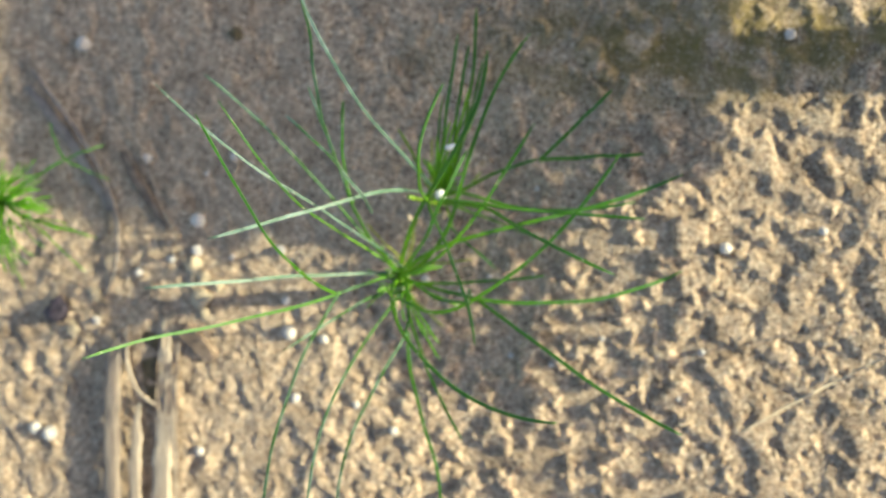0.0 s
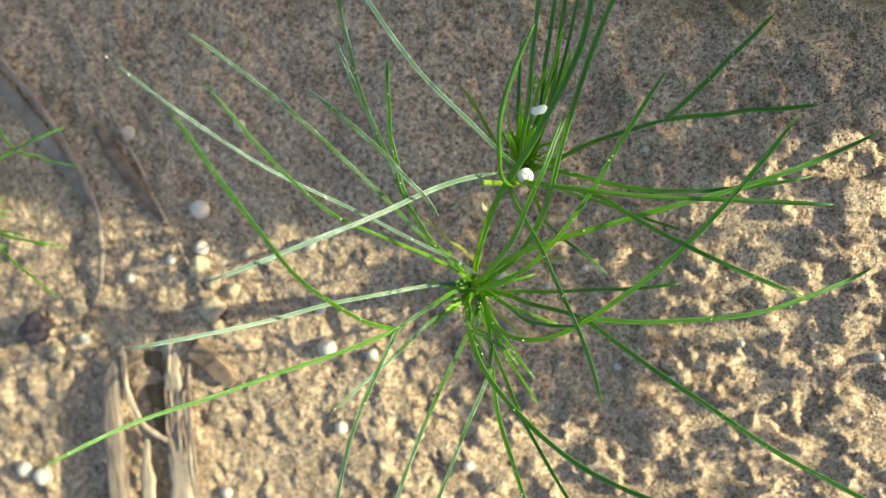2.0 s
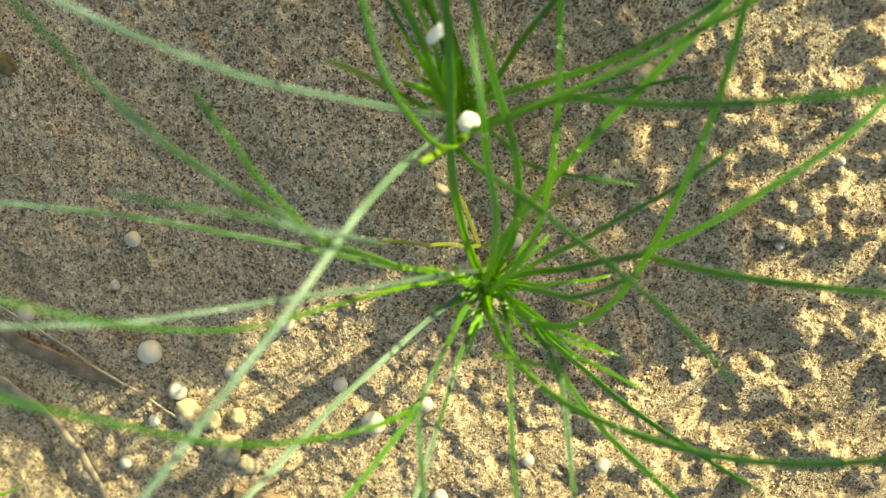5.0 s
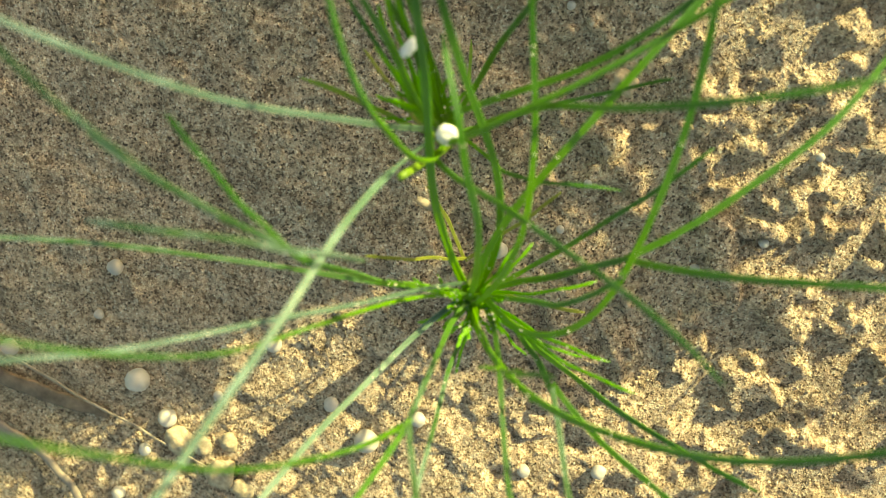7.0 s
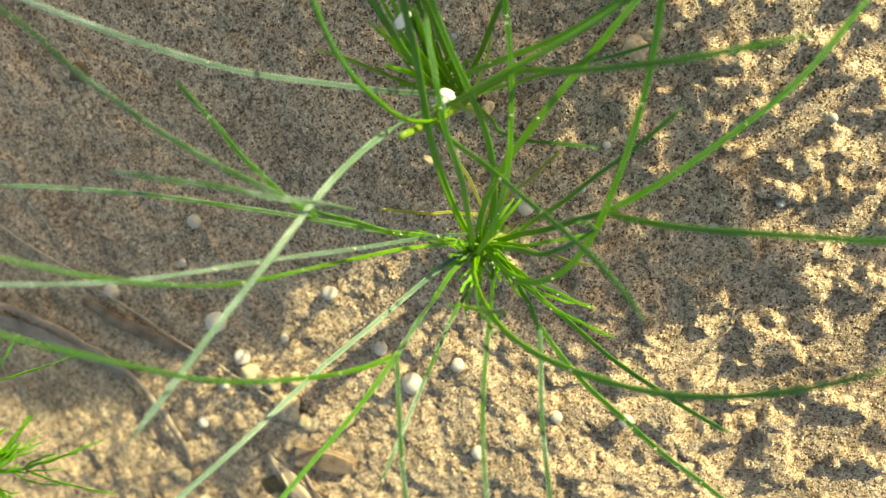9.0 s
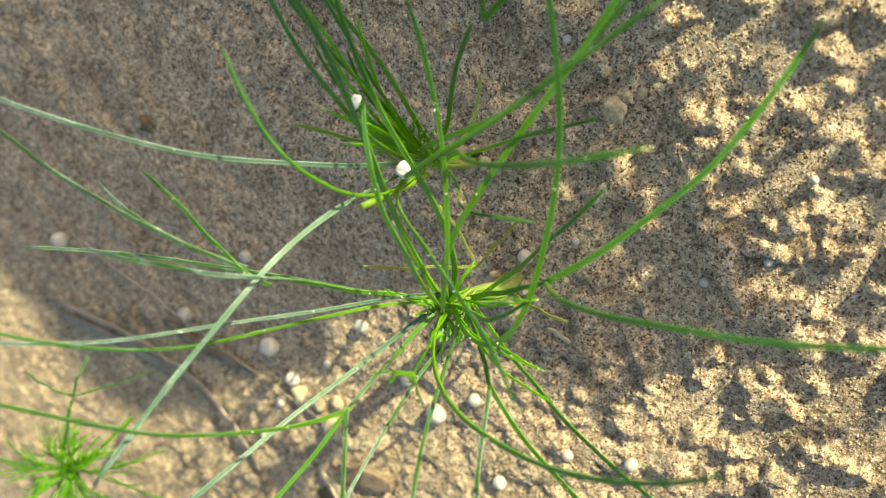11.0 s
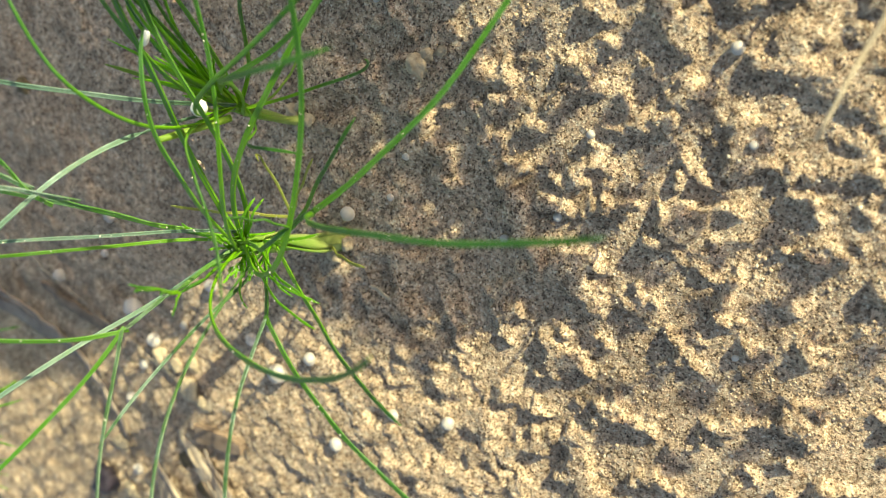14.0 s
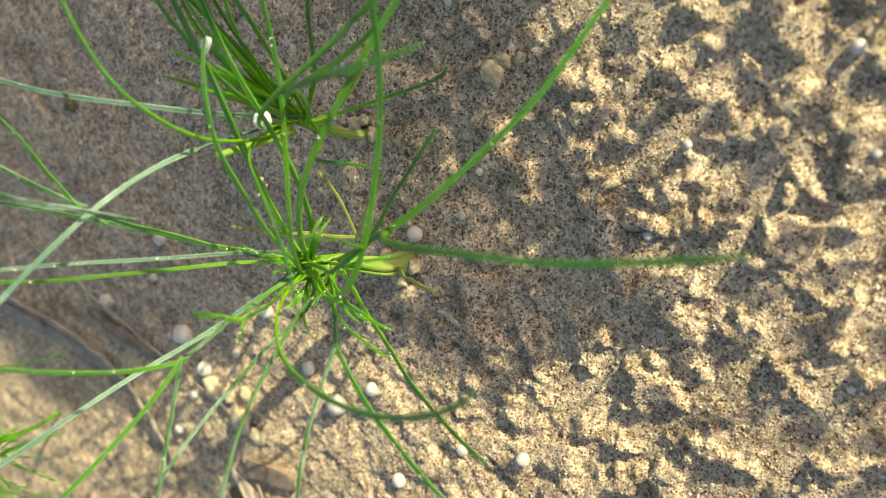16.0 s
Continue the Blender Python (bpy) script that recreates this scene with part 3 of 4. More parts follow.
def upper_seedling():
    plant = empty("seedling")
    tagged(plant, "green thread-leaved seedling with upright leaves", "seedling", group="seedlings")
    build_stem(plant, ((3.0, 13.2, -1.8), (3.6, 13.8, 3.0), (4.6, 14.6, 7.0), (6.8, 15.8, 12.5)), 1.0)
    build_sheath(plant, ((3.6, 14.0, 2.0), (4.6, 15.2, 6.0), (6.0, 16.4, 11.0), (8.0, 18.0, 17.0)), 1.5)
    blade("leaf", plant, (7.2, 15.9, 12.2), (7.6, 20.6, 29.7), (-5.1, 31.4, 33.3), (-6.3, 49.2, 45.9), 0.60, WAXY)
    blade("leaf", plant, (6.8, 15.7, 12.2), (4.4, 19.5, 32.2), (-1.6, 14.6, 41.7), (-17.3, 10.5, 50.6), 0.66, WAXY)
    blade("leaf", plant, (6.7, 15.7, 12.2), (2.8, 17.1, 7.7), (5.2, 20.4, 15.2), (1.5, 27.4, 19.6), 0.56, PALE_LEAF)
    blade("leaf", plant, (6.9, 15.9, 12.3), (7.1, 12.7, 28.7), (6.0, 22.3, 32.7), (13.1, 32.6, 34.7), 0.60)
    blade("leaf", plant, (7.0, 16.6, 11.9), (11.1, 19.1, 21.1), (19.3, 10.5, 18.0), (40.2, 14.7, 21.2), 0.62)
    blade("leaf", plant, (6.7, 16.0, 12.2), (7.1, 15.8, 28.8), (23.2, 13.4, 22.5), (41.8, 12.2, 26.5), 0.62)
    blade("leaf", plant, (7.0, 14.7, 12.1), (19.9, 14.8, 20.3), (18.8, 12.8, 35.7), (37.8, 4.5, 35.0), 0.62)
    blade("leaf", plant, (6.7, 15.4, 12.2), (13.9, 12.2, 6.9), (22.2, 8.5, 6.4), (26.2, 8.3, 14.5), 0.42)
    blade("leaf", plant, (7.5, 15.8, 11.7), (10.3, 7.6, 13.7), (9.7, 12.8, 23.7), (17.9, 4.2, 20.5), 0.42)
    blade("leaf", plant, (6.4, 15.8, 12.1), (3.9, 17.8, 24.0), (14.6, 6.4, 28.0), (18.5, -5.1, 40.4), 0.58)
    blade("leaf", plant, (6.3, 15.7, 12.4), (9.1, 19.1, 23.3), (11.5, 29.9, 26.1), (12.6, 41.8, 22.3), 0.62)
    blade("leaf", plant, (7.1, 15.7, 12.1), (11.1, 22.5, 17.1), (11.9, 29.9, 23.4), (14.9, 39.5, 24.5), 0.62)
    blade("leaf", plant, (7.6, 15.6, 11.8), (12.1, 25.3, 14.6), (14.6, 35.3, 18.9), (16.0, 45.4, 24.0), 0.62)
    blade("leaf", plant, (6.8, 15.8, 12.2), (6.4, 15.5, 18.5), (7.1, 21.3, 17.9), (5.8, 26.2, 13.5), 0.45, YELLOWISH)
    blade("leaf", plant, (6.8, 15.7, 12.1), (7.5, 14.5, 6.6), (8.9, 16.4, 2.4), (12.0, 20.6, 0.7), 0.42, PALE_LEAF)
    u = np.linspace(0, 1, 12)
    v, f, uv = tube(bezier(np.array([(6.9, 14.8, 14.0), (6.2, 15.0, 16.5), (5.2, 15.5, 19.4), (4.0, 16.0, 22.3)], float), u), 0.42 - 0.06 * u, 0.36 - 0.04 * u, 10)
    part("stump", v, f, PALE_LEAF, plant, "pale green broken leaf stump", uv=uv)
    leaf_u = blade("leaf", plant, (7.0, 15.6, 12.0), (14.1, 18.6, 10.7), (17.2, 20.2, 17.5), (25.2, 21.8, 20.0), 0.62)
    blade("leaflet", leaf_u, (24.9, 21.7, 17.5), (28.8, 24.8, 20.1), (32.7, 28.6, 19.8), (36.7, 32.2, 20.9), 0.62)
    blade("leaflet", leaf_u, (24.9, 21.7, 17.6), (30.5, 22.0, 17.2), (36.0, 22.1, 17.0), (41.5, 22.2, 17.6), 0.62)
    for end, wide in (((10.6, 22.0, 22.0), 1.5), ((8.6, 23.0, 19.0), 1.3), ((12.5, 24.5, 21.0), 1.4), ((9.6, 25.5, 25.0), 1.2), ((7.2, 22.0, 23.0), 1.1)):
        build_sheath(plant, ((4.2, 14.4, 5.0), (5.6, 16.0, 10.0), (7.4, 19.0, 15.0), end), wide, YOUNG)
    for k, (way, size) in enumerate((((0.35, 0.8, 0.9), 11.0), ((0.1, 0.9, 0.8), 9.0), ((0.6, 0.6, 0.7), 8.0))):
        young_leaf(plant, (6.0, 16.2, 11.0), way, size, 20 + k)
    r = random.Random(9)
    for k in range(7):
        tip = (9.0 + 1.3 * k + r.uniform(-1, 1), r.uniform(28, 39), r.uniform(17, 26))
        blade("leaf", plant, (6.9, 15.8, 12.0), (7.4 + 0.3 * k, 18.5, 16.0), (8.0 + 0.8 * k, 24.0, 20.0), tip, 0.5, None if k % 3 == 0 else YOUNG, "", 24)


lower_seedling()
upper_seedling()


FINE = len(BLADES)


def feathery_seedling(at, seed, count, reach):
    r = random.Random(seed)
    plant = empty("seedling")
    tagged(plant, "bright green feathery seedling in lit soil", "seedling", group="seedlings")
    top = Vector(at)
    u = np.linspace(0, 1, 16)
    v, f, uv = tube(bezier(np.array([(at[0] - 13, at[1] + 2, -1.5), (at[0] - 11, at[1] + 1, 5), (at[0] - 4, at[1], 12), at], float), u), 0.35 + 0 * u, 0.35 + 0 * u, 8)
    part("stem", v, f, FEATHER, plant, uv=uv)
    node_at = Vector((-60.5, 23.5, 21.0))
    arm = blade("leaf", plant, top, top.lerp(node_at, 0.35) + Vector((0, 0, 2)), top.lerp(node_at, 0.7) + Vector((0, 0, 2)), node_at, 0.55)
    for end in ((-59.4, 20.0, 8.8), (-53.0, 26.0, 20.0), (-61.0, 30.0, 24.0)):
        end = Vector(end)
        blade("leaflet", arm, node_at, node_at.lerp(end, 0.3) + Vector((0, 0, 1)), node_at.lerp(end, 0.7) + Vector((0, 0, 1)), end, 0.42, None, "", 14)
    for k in range(count):
        a = k * 2.4 + r.uniform(-0.3, 0.3)
        rise = r.uniform(-0.35, 0.75)
        way = Vector((math.cos(a), math.sin(a), rise)).normalized()
        long = reach * r.uniform(0.55, 1.15) * (0.5 if math.cos(a - 0.84) > 0.4 else 1.0)
        fork = top + way * long * 0.45 + Vector((0, 0, 1.5))
        leaf = blade("leaf", plant, top, top.lerp(fork, 0.35) + Vector((0, 0, 1)), top.lerp(fork, 0.7) + Vector((0, 0, 1)), fork, 0.42, FEATHER, "", 12)
        for j in range(4):
            turn = Vector((r.uniform(-1, 1), r.uniform(-1, 1), r.uniform(-0.6, 0.6))) * 0.5
            end = fork + (way + turn) * long * r.uniform(0.4, 0.75) + Vector((0, 0, -1.0))
            sag = Vector((r.uniform(-0.8, 0.8), r.uniform(-0.8, 0.8), 1.0))
            blade("leaflet", leaf, fork, fork.lerp(end, 0.3) + sag, fork.lerp(end, 0.7) + sag, end, r.uniform(0.26, 0.38), FEATHER, "", 10)


feathery_seedling((-74.5, 16.0, 19.5), 5, 44, 15.0)


# ---- loose things on the soil ----
def lump_mesh(name, seed, rough, flat, mat):
    bm = bmesh.new()
    bmesh.ops.create_icosphere(bm, subdivisions=3, radius=1.0)
    for v in bm.verts:
        q = v.co * 1.3 + Vector((seed * 3.1, seed * 1.7, seed))
        v.co *= 1 + rough * noise.noise(q) + 0.4 * rough * noise.noise(q * 2.7)
        if rough > 0.5:
            v.co *= 1 + 0.22 * noise.noise(q * 7.0)
        v.co.z *= flat
    me = bpy.data.meshes.new(name)
    bm.to_mesh(me)
    bm.free()
    me.polygons.foreach_set("use_smooth", [True] * len(me.polygons))
    me.materials.append(mat)
    return me


def lay(name, me, x, y, r, label, category, group="", sink=0.35, stretch=(1, 1, 1), turn=0.0, z=None):
    me = me.copy()
    me.transform(Matrix.Diagonal((r * MM * stretch[0], r * MM * stretch[1], r * MM * stretch[2], 1)))
    ob = new(name, me)
    base = float(height(np.array(x), np.array(y))) if z is None else z
    ob.matrix_world = pose(x * MM, y * MM, (base + r * stretch[2] * (1 - sink)) * MM, 0, 0, turn)
    return tagged(ob, label, category, group)


BEADS = [lump_mesh("granule", k, 0.11, 0.9, BEAD) for k in range(4)]
PEBBLES = [lump_mesh("pebble", 10 + k, 0.45, 0.7, CLOD) for k in range(4)]
CLODS = [lump_mesh("clod", 20 + k, 0.6, 0.8, CLOD) for k in range(4)]

BEAD_ROW_1 = [(0.8, 0.5, 0.92), (12.8, 1.1, 0.45), (7.5, -1.4, 0.45), (16.6, -13.7, 0.55), (24.1, -15.2, 0.55), (33.5, -10.2, 0.48), (-37.6, 24.3, 0.95), (-43.6, 21.1, 0.6), (-45.9, 11.9, 1.5), (-46.5, 5.9, 1.2), (-27.4, -3.9, 0.94), (-26.8, -10.1, 1.45), (-19.7, -11.2, 0.93)]
BEAD_ROW_2 = [(-59.3, 1.5, 0.89), (21.8, 17.2, 0.46), (-39.1, 4.5, 0.6), (-28.5, 5.9, 1.0), (-13.6, -24.0, 0.82), (-6.0, -28.6, 0.88), (-26.1, -23.1, 1.0), (6.3, 21.2, 0.39), (46.9, -20.6, 0.46), (31.6, -38.3, 0.38), (-52.1, 4.2, 0.8), (-69.4, -8.5, 0.9), (50.9, -12.2, 0.69)]
BEAD_ROW_3 = [(54.9, 6.3, 1.1), (65.3, 42.7, 1.0), (-70.3, 47.9, 1.5), (-56.7, 24.5, 1.1), (70.8, 9.2, 0.8), (-47.3, -34.8, 1.0), (-84.8, -31.5, 1.4), (-81.0, -32.4, 1.6)]
for k, (x, y, r) in enumerate(BEAD_ROW_1 + BEAD_ROW_2 + BEAD_ROW_3):
    size = "large" if r > 1.2 else "small" if r < 0.6 else "round"
    lay("granule", BEADS[k % 4], x, y, r, f"{size} white granule half sunk in sandy soil", "granule", "white granules", 0.5, turn=k * 40)
lay("granule", lump_mesh("granule", 41, 0.1, 0.95, BRIGHT), 8.5, 16.2, 0.95, "round white granule caught between green leaf stalks", "granule", "white granules", z=18.2)
lay("granule", BEADS[2], 0.6, 2.7, 0.75, "pale translucent granule caught in the lower crown", "granule", "white granules", z=17.0)
lay("flake", lump_mesh("flake", 42, 0.25, 0.95, BRIGHT), 11.2, 23.9, 0.8, "white flake caught on a green leaf", "flake", z=22.0, stretch=(1.3, 0.6, 0.5), turn=10)
for k, (x, y, r, sx) in enumerate(((-45.5, -3.6, 1.7, 1.3), (-47.2, 2.6, 1.5, 1.5), (-44.8, -7.0, 1.4, 1.2), (-45.1, 0.5, 1.3, 1.0), (-75.2, -10.4, 1.4, 1.2), (-70, -3, 1.3, 1.2), (-42, -1, 1.1, 1.2))):
    lay("pebble", PEBBLES[k % 4], x, y, r, "tan rounded pebble lying in lit soil", "pebble", "tan pebbles", 0.55, (sx, 1, 0.8), k * 70 + 20)
# Sunken dark lump that stands in for a dark hole in the soil.
lay("pebble", lump_mesh("pebble", 33, 0.7, 0.6, CORE), -36.8, 48.2, 1.4, "small dark brown lump standing in for a hole in shaded soil", "pebble", "", 0.85)
lay("pebble", lump_mesh("pebble", 31, 0.4, 0.8, DARK), -78.0, -6.4, 2.6, "dark purple-brown pebble on lit soil", "pebble", "", 0.3)
for k, (x, y, r) in enumerate(((21.9, 7.9, 1.2), (23.4, 8.2, 0.8), (24.6, 7.6, 0.6), (2.0, 14.6, 0.8), (3.0, 14.9, 0.9), (2.4, 13.2, 0.7), (4.4, 12.6, 0.8), (4.6, 14.6, 0.6), (-5.2, -2.6, 0.9), (-4.6, 0.6, 1.0), (-1.8, -2.4, 0.8))):
    lay("clod", CLODS[k % 4], x, y, r, "crumbly tan clod of sand grains", "clod", "soil clods", 0.3, turn=k * 50)


def strip(name, p, width, thick, mat, label, category, group="", rings=24, sides=8, taper=0.3, ripple=0.05):
    u = np.linspace(0, 1, rings)
    line = bezier(np.array(p, float), u)
    ground_z = height(line[:, 0], line[:, 1])
    line[:, 2] += ground_z
    w = width / 2 * (1 - taper * np.abs(2 * u - 1) ** 2) * (1 + ripple * np.sin(u * 23 + width))
    v, f, uv = tube(line, w, w * thick, sides, 0.4)
    ob = part(name, v, f, mat, uv=uv)
    return tagged(ob, label, category, group)


def dry_reed():
    """A split dry stem: raised husk with a pale curled rim, an olive hollow and torn fibrous halves."""
    reed = empty("dry_reed")
    tagged(reed, "split dry tan reed lying on the soil", "reed")
    u = np.linspace(0, 1, 36)
    r = random.Random(12)

    def shell(name, pts, wide, thick, mat, lab, phase, tail=0.16):
        line = bezier(np.array(pts, float), u)
        line[:, 2] += 0.15 * np.sin(u * 19 + phase)
        ww = wide / 2 * (0.3 + 0.7 * step(0, tail, u)) * (1 + 0.1 * np.sin(u * 31 + phase) + 0.07 * np.sin(u * 67 + phase))
        v, f, uv = tube(line, ww, ww * thick, 16, 0.2)
        part(name, v, f, mat, reed, lab, uv=uv)

    shell("husk", ((-62.8, -11.0, 0.8), (-65.6, -17.0, 2.4), (-65.0, -30.0, 2.4), (-66.0, -62.0, 1.8), ), 3.6, 0.75, HUSK, "raised grey outer husk", 1)
    shell("rim", ((-61.4, -8.8, 1.6), (-61.8, -17.0, 2.6), (-60.4, -24.0, 2.4), (-55.2, -25.4, 0.6)), 0.9, 0.9, STRAW, "pale curled rim of the husk", 2, 0.05)
    shell("core", ((-57.4, -8.6, -0.9), (-57.6, -13.0, -0.7), (-57.4, -19.0, -0.7), (-56.6, -25.5, -0.9)), 4.6, 0.2, CORE, "olive brown hollow", 3, 0.3)
    shell("half", ((-59.9, -25.0, 0.6), (-60.2, -31.0, 1.6), (-60.8, -38.0, 1.6), (-61.6, -62.0, 1.3)), 2.8, 0.4, STRAW, "pale sunlit split half", 4, 0.4)
    shell("half", ((-53.4, -25.5, 0.3), (-54.4, -31.0, 0.9), (-55.0, -38.0, 0.9), (-56.6, -62.0, 0.7)), 4.4, 0.35, STRAW, "tan split half", 5)
    shell("half", ((-54.0, -7.5, 0.0), (-53.6, -13.0, 0.8), (-53.4, -19.0, 0.8), (-53.6, -27.0, 0.4)), 3.0, 0.4, STRAW, "tan fibrous bark", 6, 0.3)
    for k in range(12):
        x = -55.0 + 0.42 * k + r.uniform(-0.2, 0.2)
        y = r.uniform(-8, -20)
        shell("fibre", ((x, y, 0.6), (x - 0.4, y - 5, 1.3), (x - 0.8, y - 12, 1.2), (x - 1.4 + r.uniform(-0.8, 0.8), y - r.uniform(16, 30), 0.4)), r.uniform(0.3, 0.6), 0.8, (STRAW, BROWN, GREY)[k % 3], "", k, 0.05)


dry_reed()


def bark_shard(x, y, turn, size, label):
    """A flat broken slab of bark with chipped edges, one end propped on the soil."""
    bm = bmesh.new()
    bmesh.ops.create_cube(bm, size=1.0)
    bmesh.ops.subdivide_edges(bm, edges=bm.edges[:], cuts=5, use_grid_fill=True)
    for v in bm.verts:
        c = v.co.copy()
        end = 1 - 0.45 * step(0.1, 0.5, c.x)
        v.co = Vector((c.x * size[0], c.y * size[1] * float(end), c.z * size[2]))
        q = c * 3.1 + Vector((5.0, 1.0, turn))
        v.co += Vector((noise.noise(q), noise.noise(q + Vector((7, 0, 0))), 0.5 * noise.noise(q * 2))) * 0.5
    me = bpy.data.meshes.new("bark_shard")
    bm.transform(Matrix.Scale(MM, 4))
    bm.to_mesh(me)
    bm.free()
    me.materials.append(BROWN)
    ob = new("bark_shard", me)
    base = float(height(np.array(x), np.array(y)))
    ob.matrix_world = pose(x * MM, y * MM, (base + size[2] * 0.45) * MM, 6, 5, turn)
    return tagged(ob, label, "shard")


bark_shard(-46.2, -12.8, -44, (8.6, 3.4, 1.7), "angular grey-brown bark shard beside the dry reed")
strip("dry_stalk", ((-82.0, 43.0, 1.0), (-70.0, 30.0, 1.6), (-56.0, 10.0, 2.0), (-68.0, -3.5, 0.4)), 1.2, 0.7, GREY, "curved grey-brown dry stalk on the soil", "stalk", "dry stalks")
strip("dry_leaf", ((-84.0, 40.0, 0.4), (-76.0, 32.0, 1.2), (-70.0, 24.0, 1.2), (-66.0, 14.0, 0.3)), 2.6, 0.14, GREY, "flat grey dry leaf lying on shaded soil", "leaf")
strip("dry_leaf", ((-62.5, 26.0, 0.3), (-60.0, 21.0, 0.9), (-56.5, 16.0, 0.9), (-52.5, 10.5, 0.2)), 2.4, 0.25, BROWN, "narrow brown dead leaf on shaded soil", "leaf")
strip("fibre", ((-68.0, 50.0, 0.8), (-60.0, 33.0, 1.2), (-54.0, 15.0, 1.6), (-45.0, -5.5, 0.5)), 0.4, 0.8, STRAW, "thin pale dry fibre across the soil", "fibre", "dry fibres", taper=0.5)
strip("straw", ((56.4, -21.8, 17.6), (66.0, -16.2, 16.0), (80.0, -9.5, 11.0), (104.0, 2.0, 0.6)), 0.5, 0.8, TAN, "thin pale straw leaning up from sunlit soil", "straw", taper=0.4)
lay("husk", lump_mesh("husk", 45, 0.3, 0.9, STRAW), 3.0, 12.3, 0.55, "dry seed husk caught between the stalks", "husk", z=18.0, stretch=(0.7, 1.6, 0.7), turn=20)
strip("chip", ((-3.4, -8.4, 0.5), (-3.0, -9.2, 0.6), (-2.4, -10.2, 0.6), (-1.9, -11.2, 0.4)), 0.7, 0.5, TAN, "small pale wood chip on shaded soil", "chip")


# ---- the broad-leaved weed beside the path of the camera, whose shade falls over the soil ----
def shade_leaf(weed, stand, x_lo, x_hi, y_mid, y_half, bend, seed, holes=()):
    """A broad upright leaf with holes added to let light flecks through; given by the stretch of soil that it shades.
    """
    rows, cols = 150, 81
    verts, uv, spot = [], [], []
    for a in range(rows):
        u = a / (rows - 1)
        wide = y_half * max(0.02, math.sin(math.pi * min(1, 0.04 + 0.79 * u)) ** 0.4) * (1 + 0.06 * math.sin(u * 29 + seed) + 0.04 * math.sin(u * 61))
        for b in range(cols):
            v = 2 * b / (cols - 1) - 1
            gx = x_hi + (x_lo - x_hi) * u
            gy = y_mid + bend * (u - 0.5) + wide * v
            at = stand + 6 * v * v + 5 * math.sin(u * 3)
            d = (at - gx) / TO_SUN.x
            verts.append((at * MM, (gy + TO_SUN.y * d) * MM, TO_SUN.z * d * MM))
            uv.append((u * 4, v))
            spot.append((gx, gy))
    faces = [(a * cols + b, a * cols + b + 1, (a + 1) * cols + b + 1, (a + 1) * cols + b) for a in range(rows - 1) for b in range(cols - 1)]
    faces = [f for f in faces if all(math.dist(spot[f[0]], h[:2]) > h[2] for h in holes)]
    leaf = part("leaf", verts, faces, BROAD, weed, uv=uv)
    thick = leaf.modifiers.new("thickness", "SOLIDIFY")
    thick.thickness = 0.0004
    return leaf


def small_leaf(weed, stand, gx, gy, r, seed):
    """One leaflet of the feathery side branch, added to block the sun; given by the spot of soil that it shades."""
    ring = 26
    verts = []
    for a in range(ring):
        t = a / ring * 2 * math.pi
        w = r * (1 + 0.28 * math.sin(3 * t + seed) + 0.2 * math.sin(7 * t + 2.3 * seed))
        d = (stand - gx + 1.6 * w * math.cos(t)) / TO_SUN.x
        verts.append((stand * MM, (gy + w * math.sin(t) + TO_SUN.y * d) * MM, TO_SUN.z * d * MM))
    leaf = part("leaflet", verts, [tuple(range(ring))], BROAD, weed, smooth=False, uv=[(0.5, a / ring) for a in range(ring)])
    thick = leaf.modifiers.new("thickness", "SOLIDIFY")
    thick.thickness = 0.0003


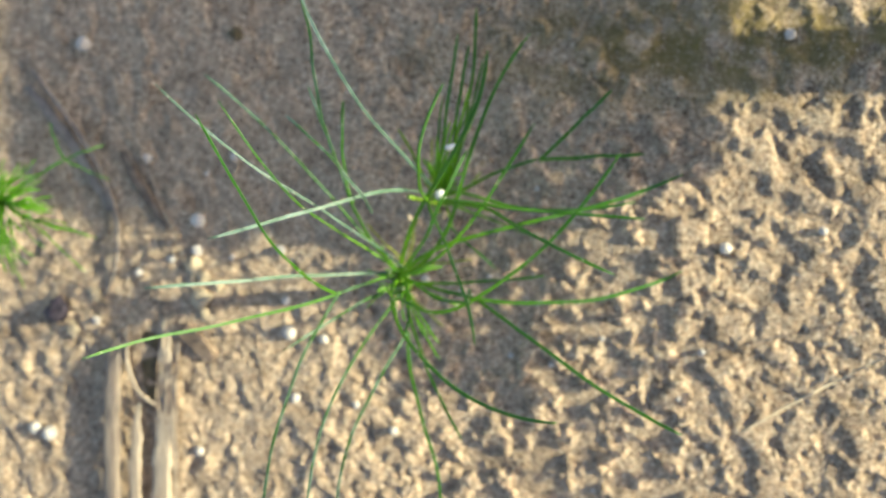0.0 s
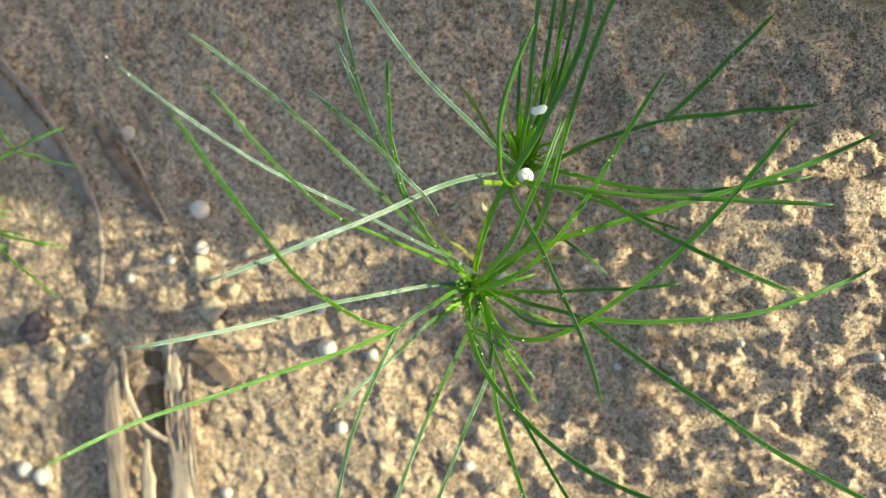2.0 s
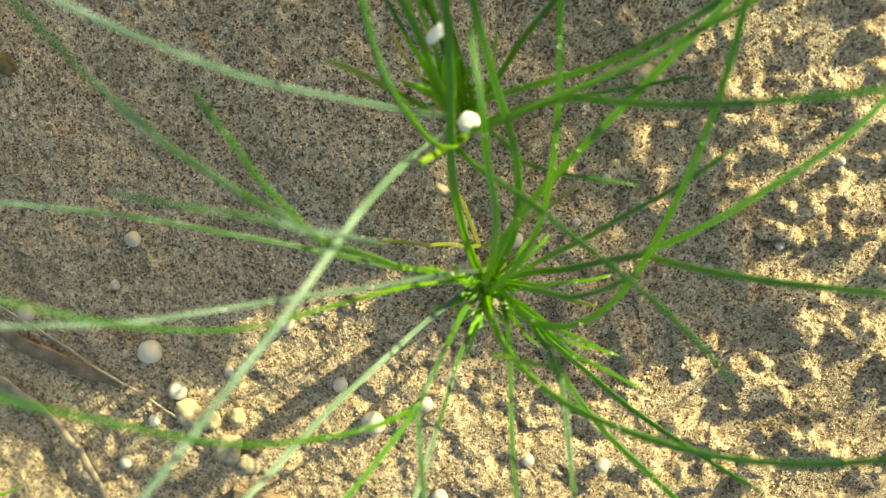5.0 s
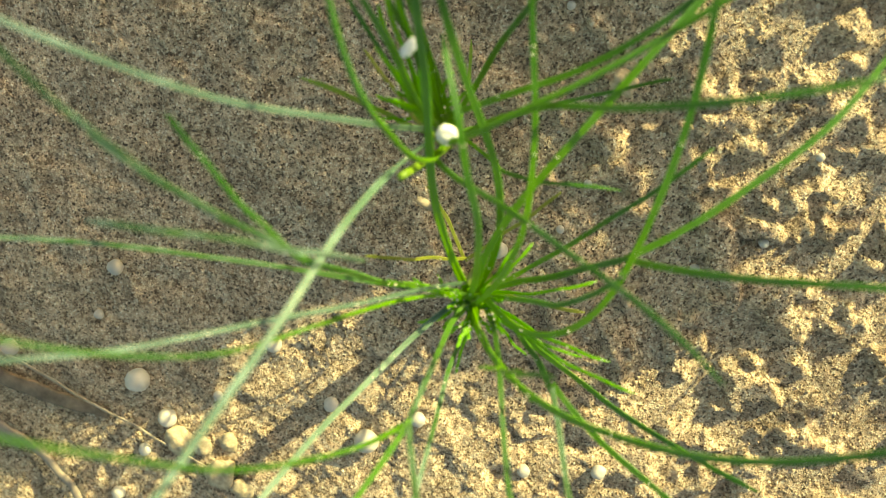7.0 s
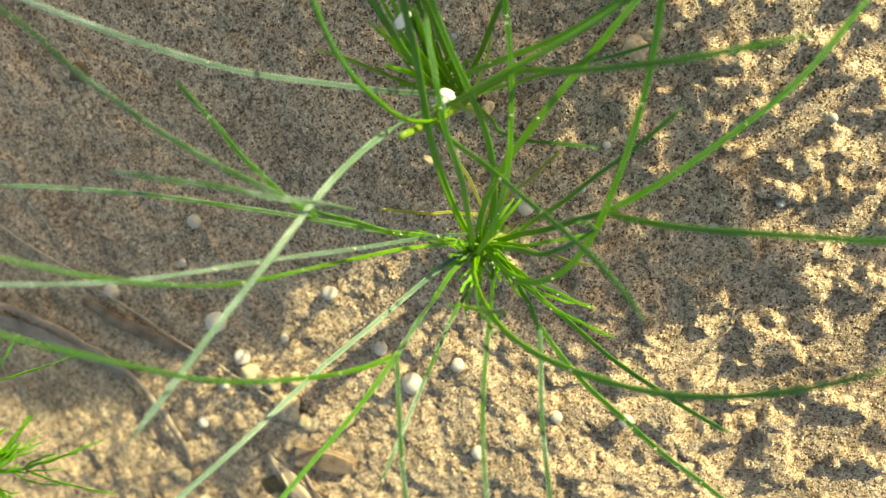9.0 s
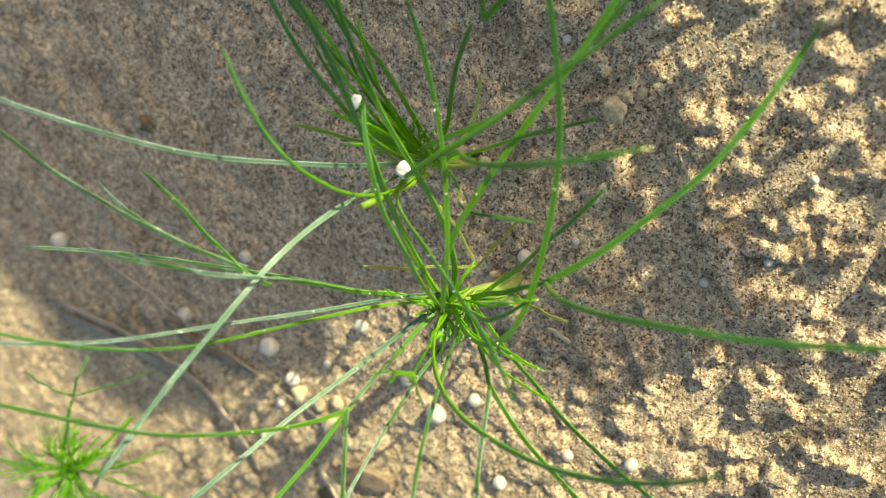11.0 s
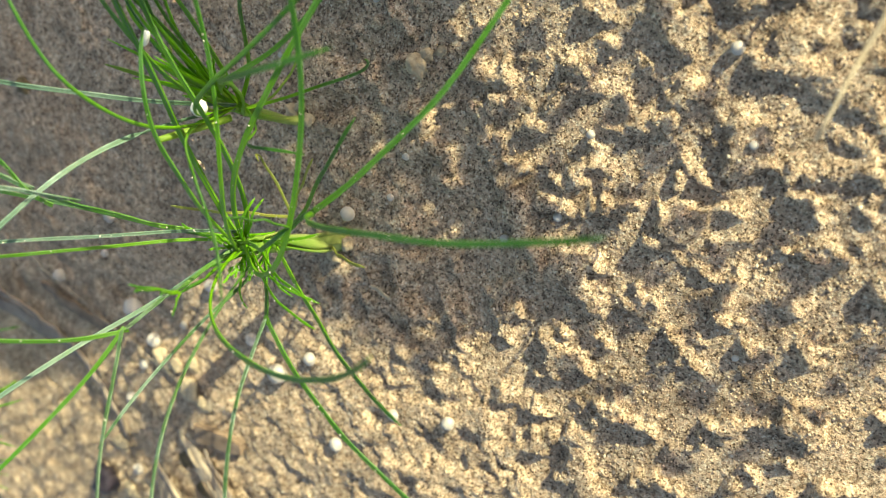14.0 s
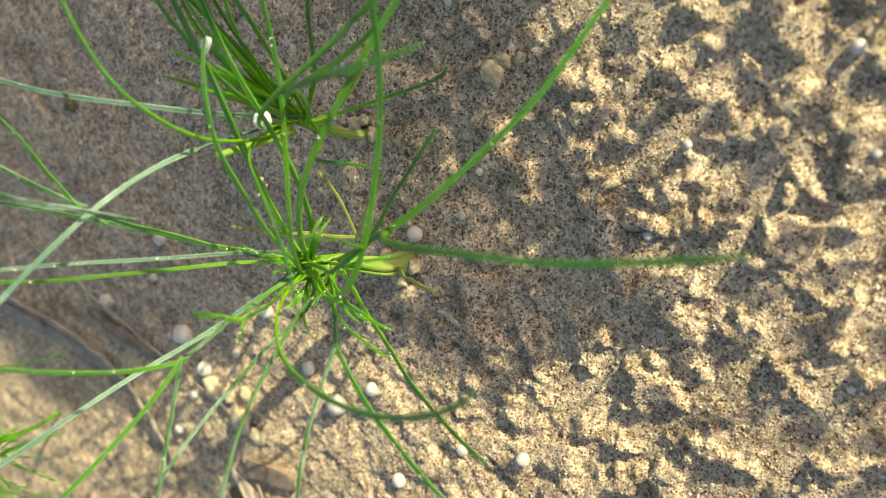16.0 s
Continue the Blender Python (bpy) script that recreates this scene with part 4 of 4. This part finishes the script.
def shade_weed():
    weed = empty("weed")
    tagged(weed, "low broad-leaved green weed growing in the soil", "weed")
    stand = 165.0
    shade_leaf(weed, stand, -88.0, 57.0, 45.0, 38.5, 9.0, 1, ((-0.6, 13.2, 3.0), (22.0, 17.4, 1.5), (32.0, 19.2, 2.0), (34.6, 16.6, 1.5), (25.4, 15.2, 1.3)))
    shade_leaf(weed, stand + 8, 52.0, 120.0, 38.0, 5.2, 2.0, 4)
    # Unseen leaflets added to shade the open soil in patches.
    spots = []
    while len(spots) < 250:
        gx, gy = rng.uniform(-16, 50), rng.uniform(-48, 18)
        dense = gx < 29 + 0.3 * gy and gy > -19 and gx > -15 - 0.75 * gy
        r = rng.uniform(1.9, 2.8) if dense else rng.uniform(1.0, 1.8)
        gap = 3.2 if dense else 5.0
        if math.hypot(gx - 18, gy - 7) > 4.6 and (dense or (gx > 16 and gy < 16)) and all(math.hypot(gx - a, gy - b) > gap for a, b in spots):
            spots.append((gx, gy))
            small_leaf(weed, 106 + rng.uniform(-8, 8), gx, gy, r, len(spots))
        elif rng.random() < 0.0004:
            break
    d = (stand - 60.0) / TO_SUN.x
    top = (stand, 37.0 + TO_SUN.y * d, TO_SUN.z * d + 12)
    foot = float(height(np.array(stand), np.array(top[1])))
    u = np.linspace(0, 1, 20)
    v, f, uv = tube(bezier(np.array([(stand + 4, top[1], foot - 3), (stand + 2, top[1], top[2] * 0.4), (stand, top[1] + 1, top[2] * 0.7), top], float), u), 2.6 - 0.8 * u, 2.6 - 0.8 * u, 10)
    part("stem", v, f, STEM, weed, uv=uv)
    d2 = (106 - 20.0) / TO_SUN.x
    end = (106.0, 2.0 + TO_SUN.y * d2, TO_SUN.z * d2 + 2)
    v, f, uv = tube(bezier(np.array([(stand, top[1], top[2] * 0.94), (stand - 8, top[1] - 2, top[2] * 0.98), (stand - 34, end[1] + 12, end[2] + 2), end], float), u), 1.4 - 0.6 * u, 1.4 - 0.6 * u, 8)
    part("stalk", v, f, STEM, weed, uv=uv)


shade_weed()
scatter_grains(36000)


def leaf_specks(count):
    """Dew drops and grains that cling to the blades."""
    octa = np.array([(1, 0, 0), (0.3, 0.9, 0), (-0.8, 0.6, 0), (-0.8, -0.6, 0), (0.3, -0.9, 0), (0, 0, 1), (0, 0, -1)], float)
    tri = [(k, (k + 1) % 5, 5) for k in range(5)] + [((k + 1) % 5, k, 6) for k in range(5)]
    verts, faces = [], []
    for k in range(count):
        line = BLADES[int(FINE * rng.random() ** 1.6)]
        at = min(len(line) - 2, 1 + int(len(line) * rng.random() ** 1.5))
        p = line[at] + (line[at + 1] - line[at]) * rng.random() + np.array([rng.uniform(-0.12, 0.12), rng.uniform(-0.12, 0.12), 0.17])
        r = 0.03 + 0.1 * rng.random() ** 3
        faces += [tuple(7 * k + j for j in f) for f in tri]
        verts += ((p + octa * r) * MM).tolist()
    tagged(part("leaf_specks", verts, faces, PALE), "pale grains and dew specks clinging to green leaves", "specks", kind="stuff")


leaf_specks(620)
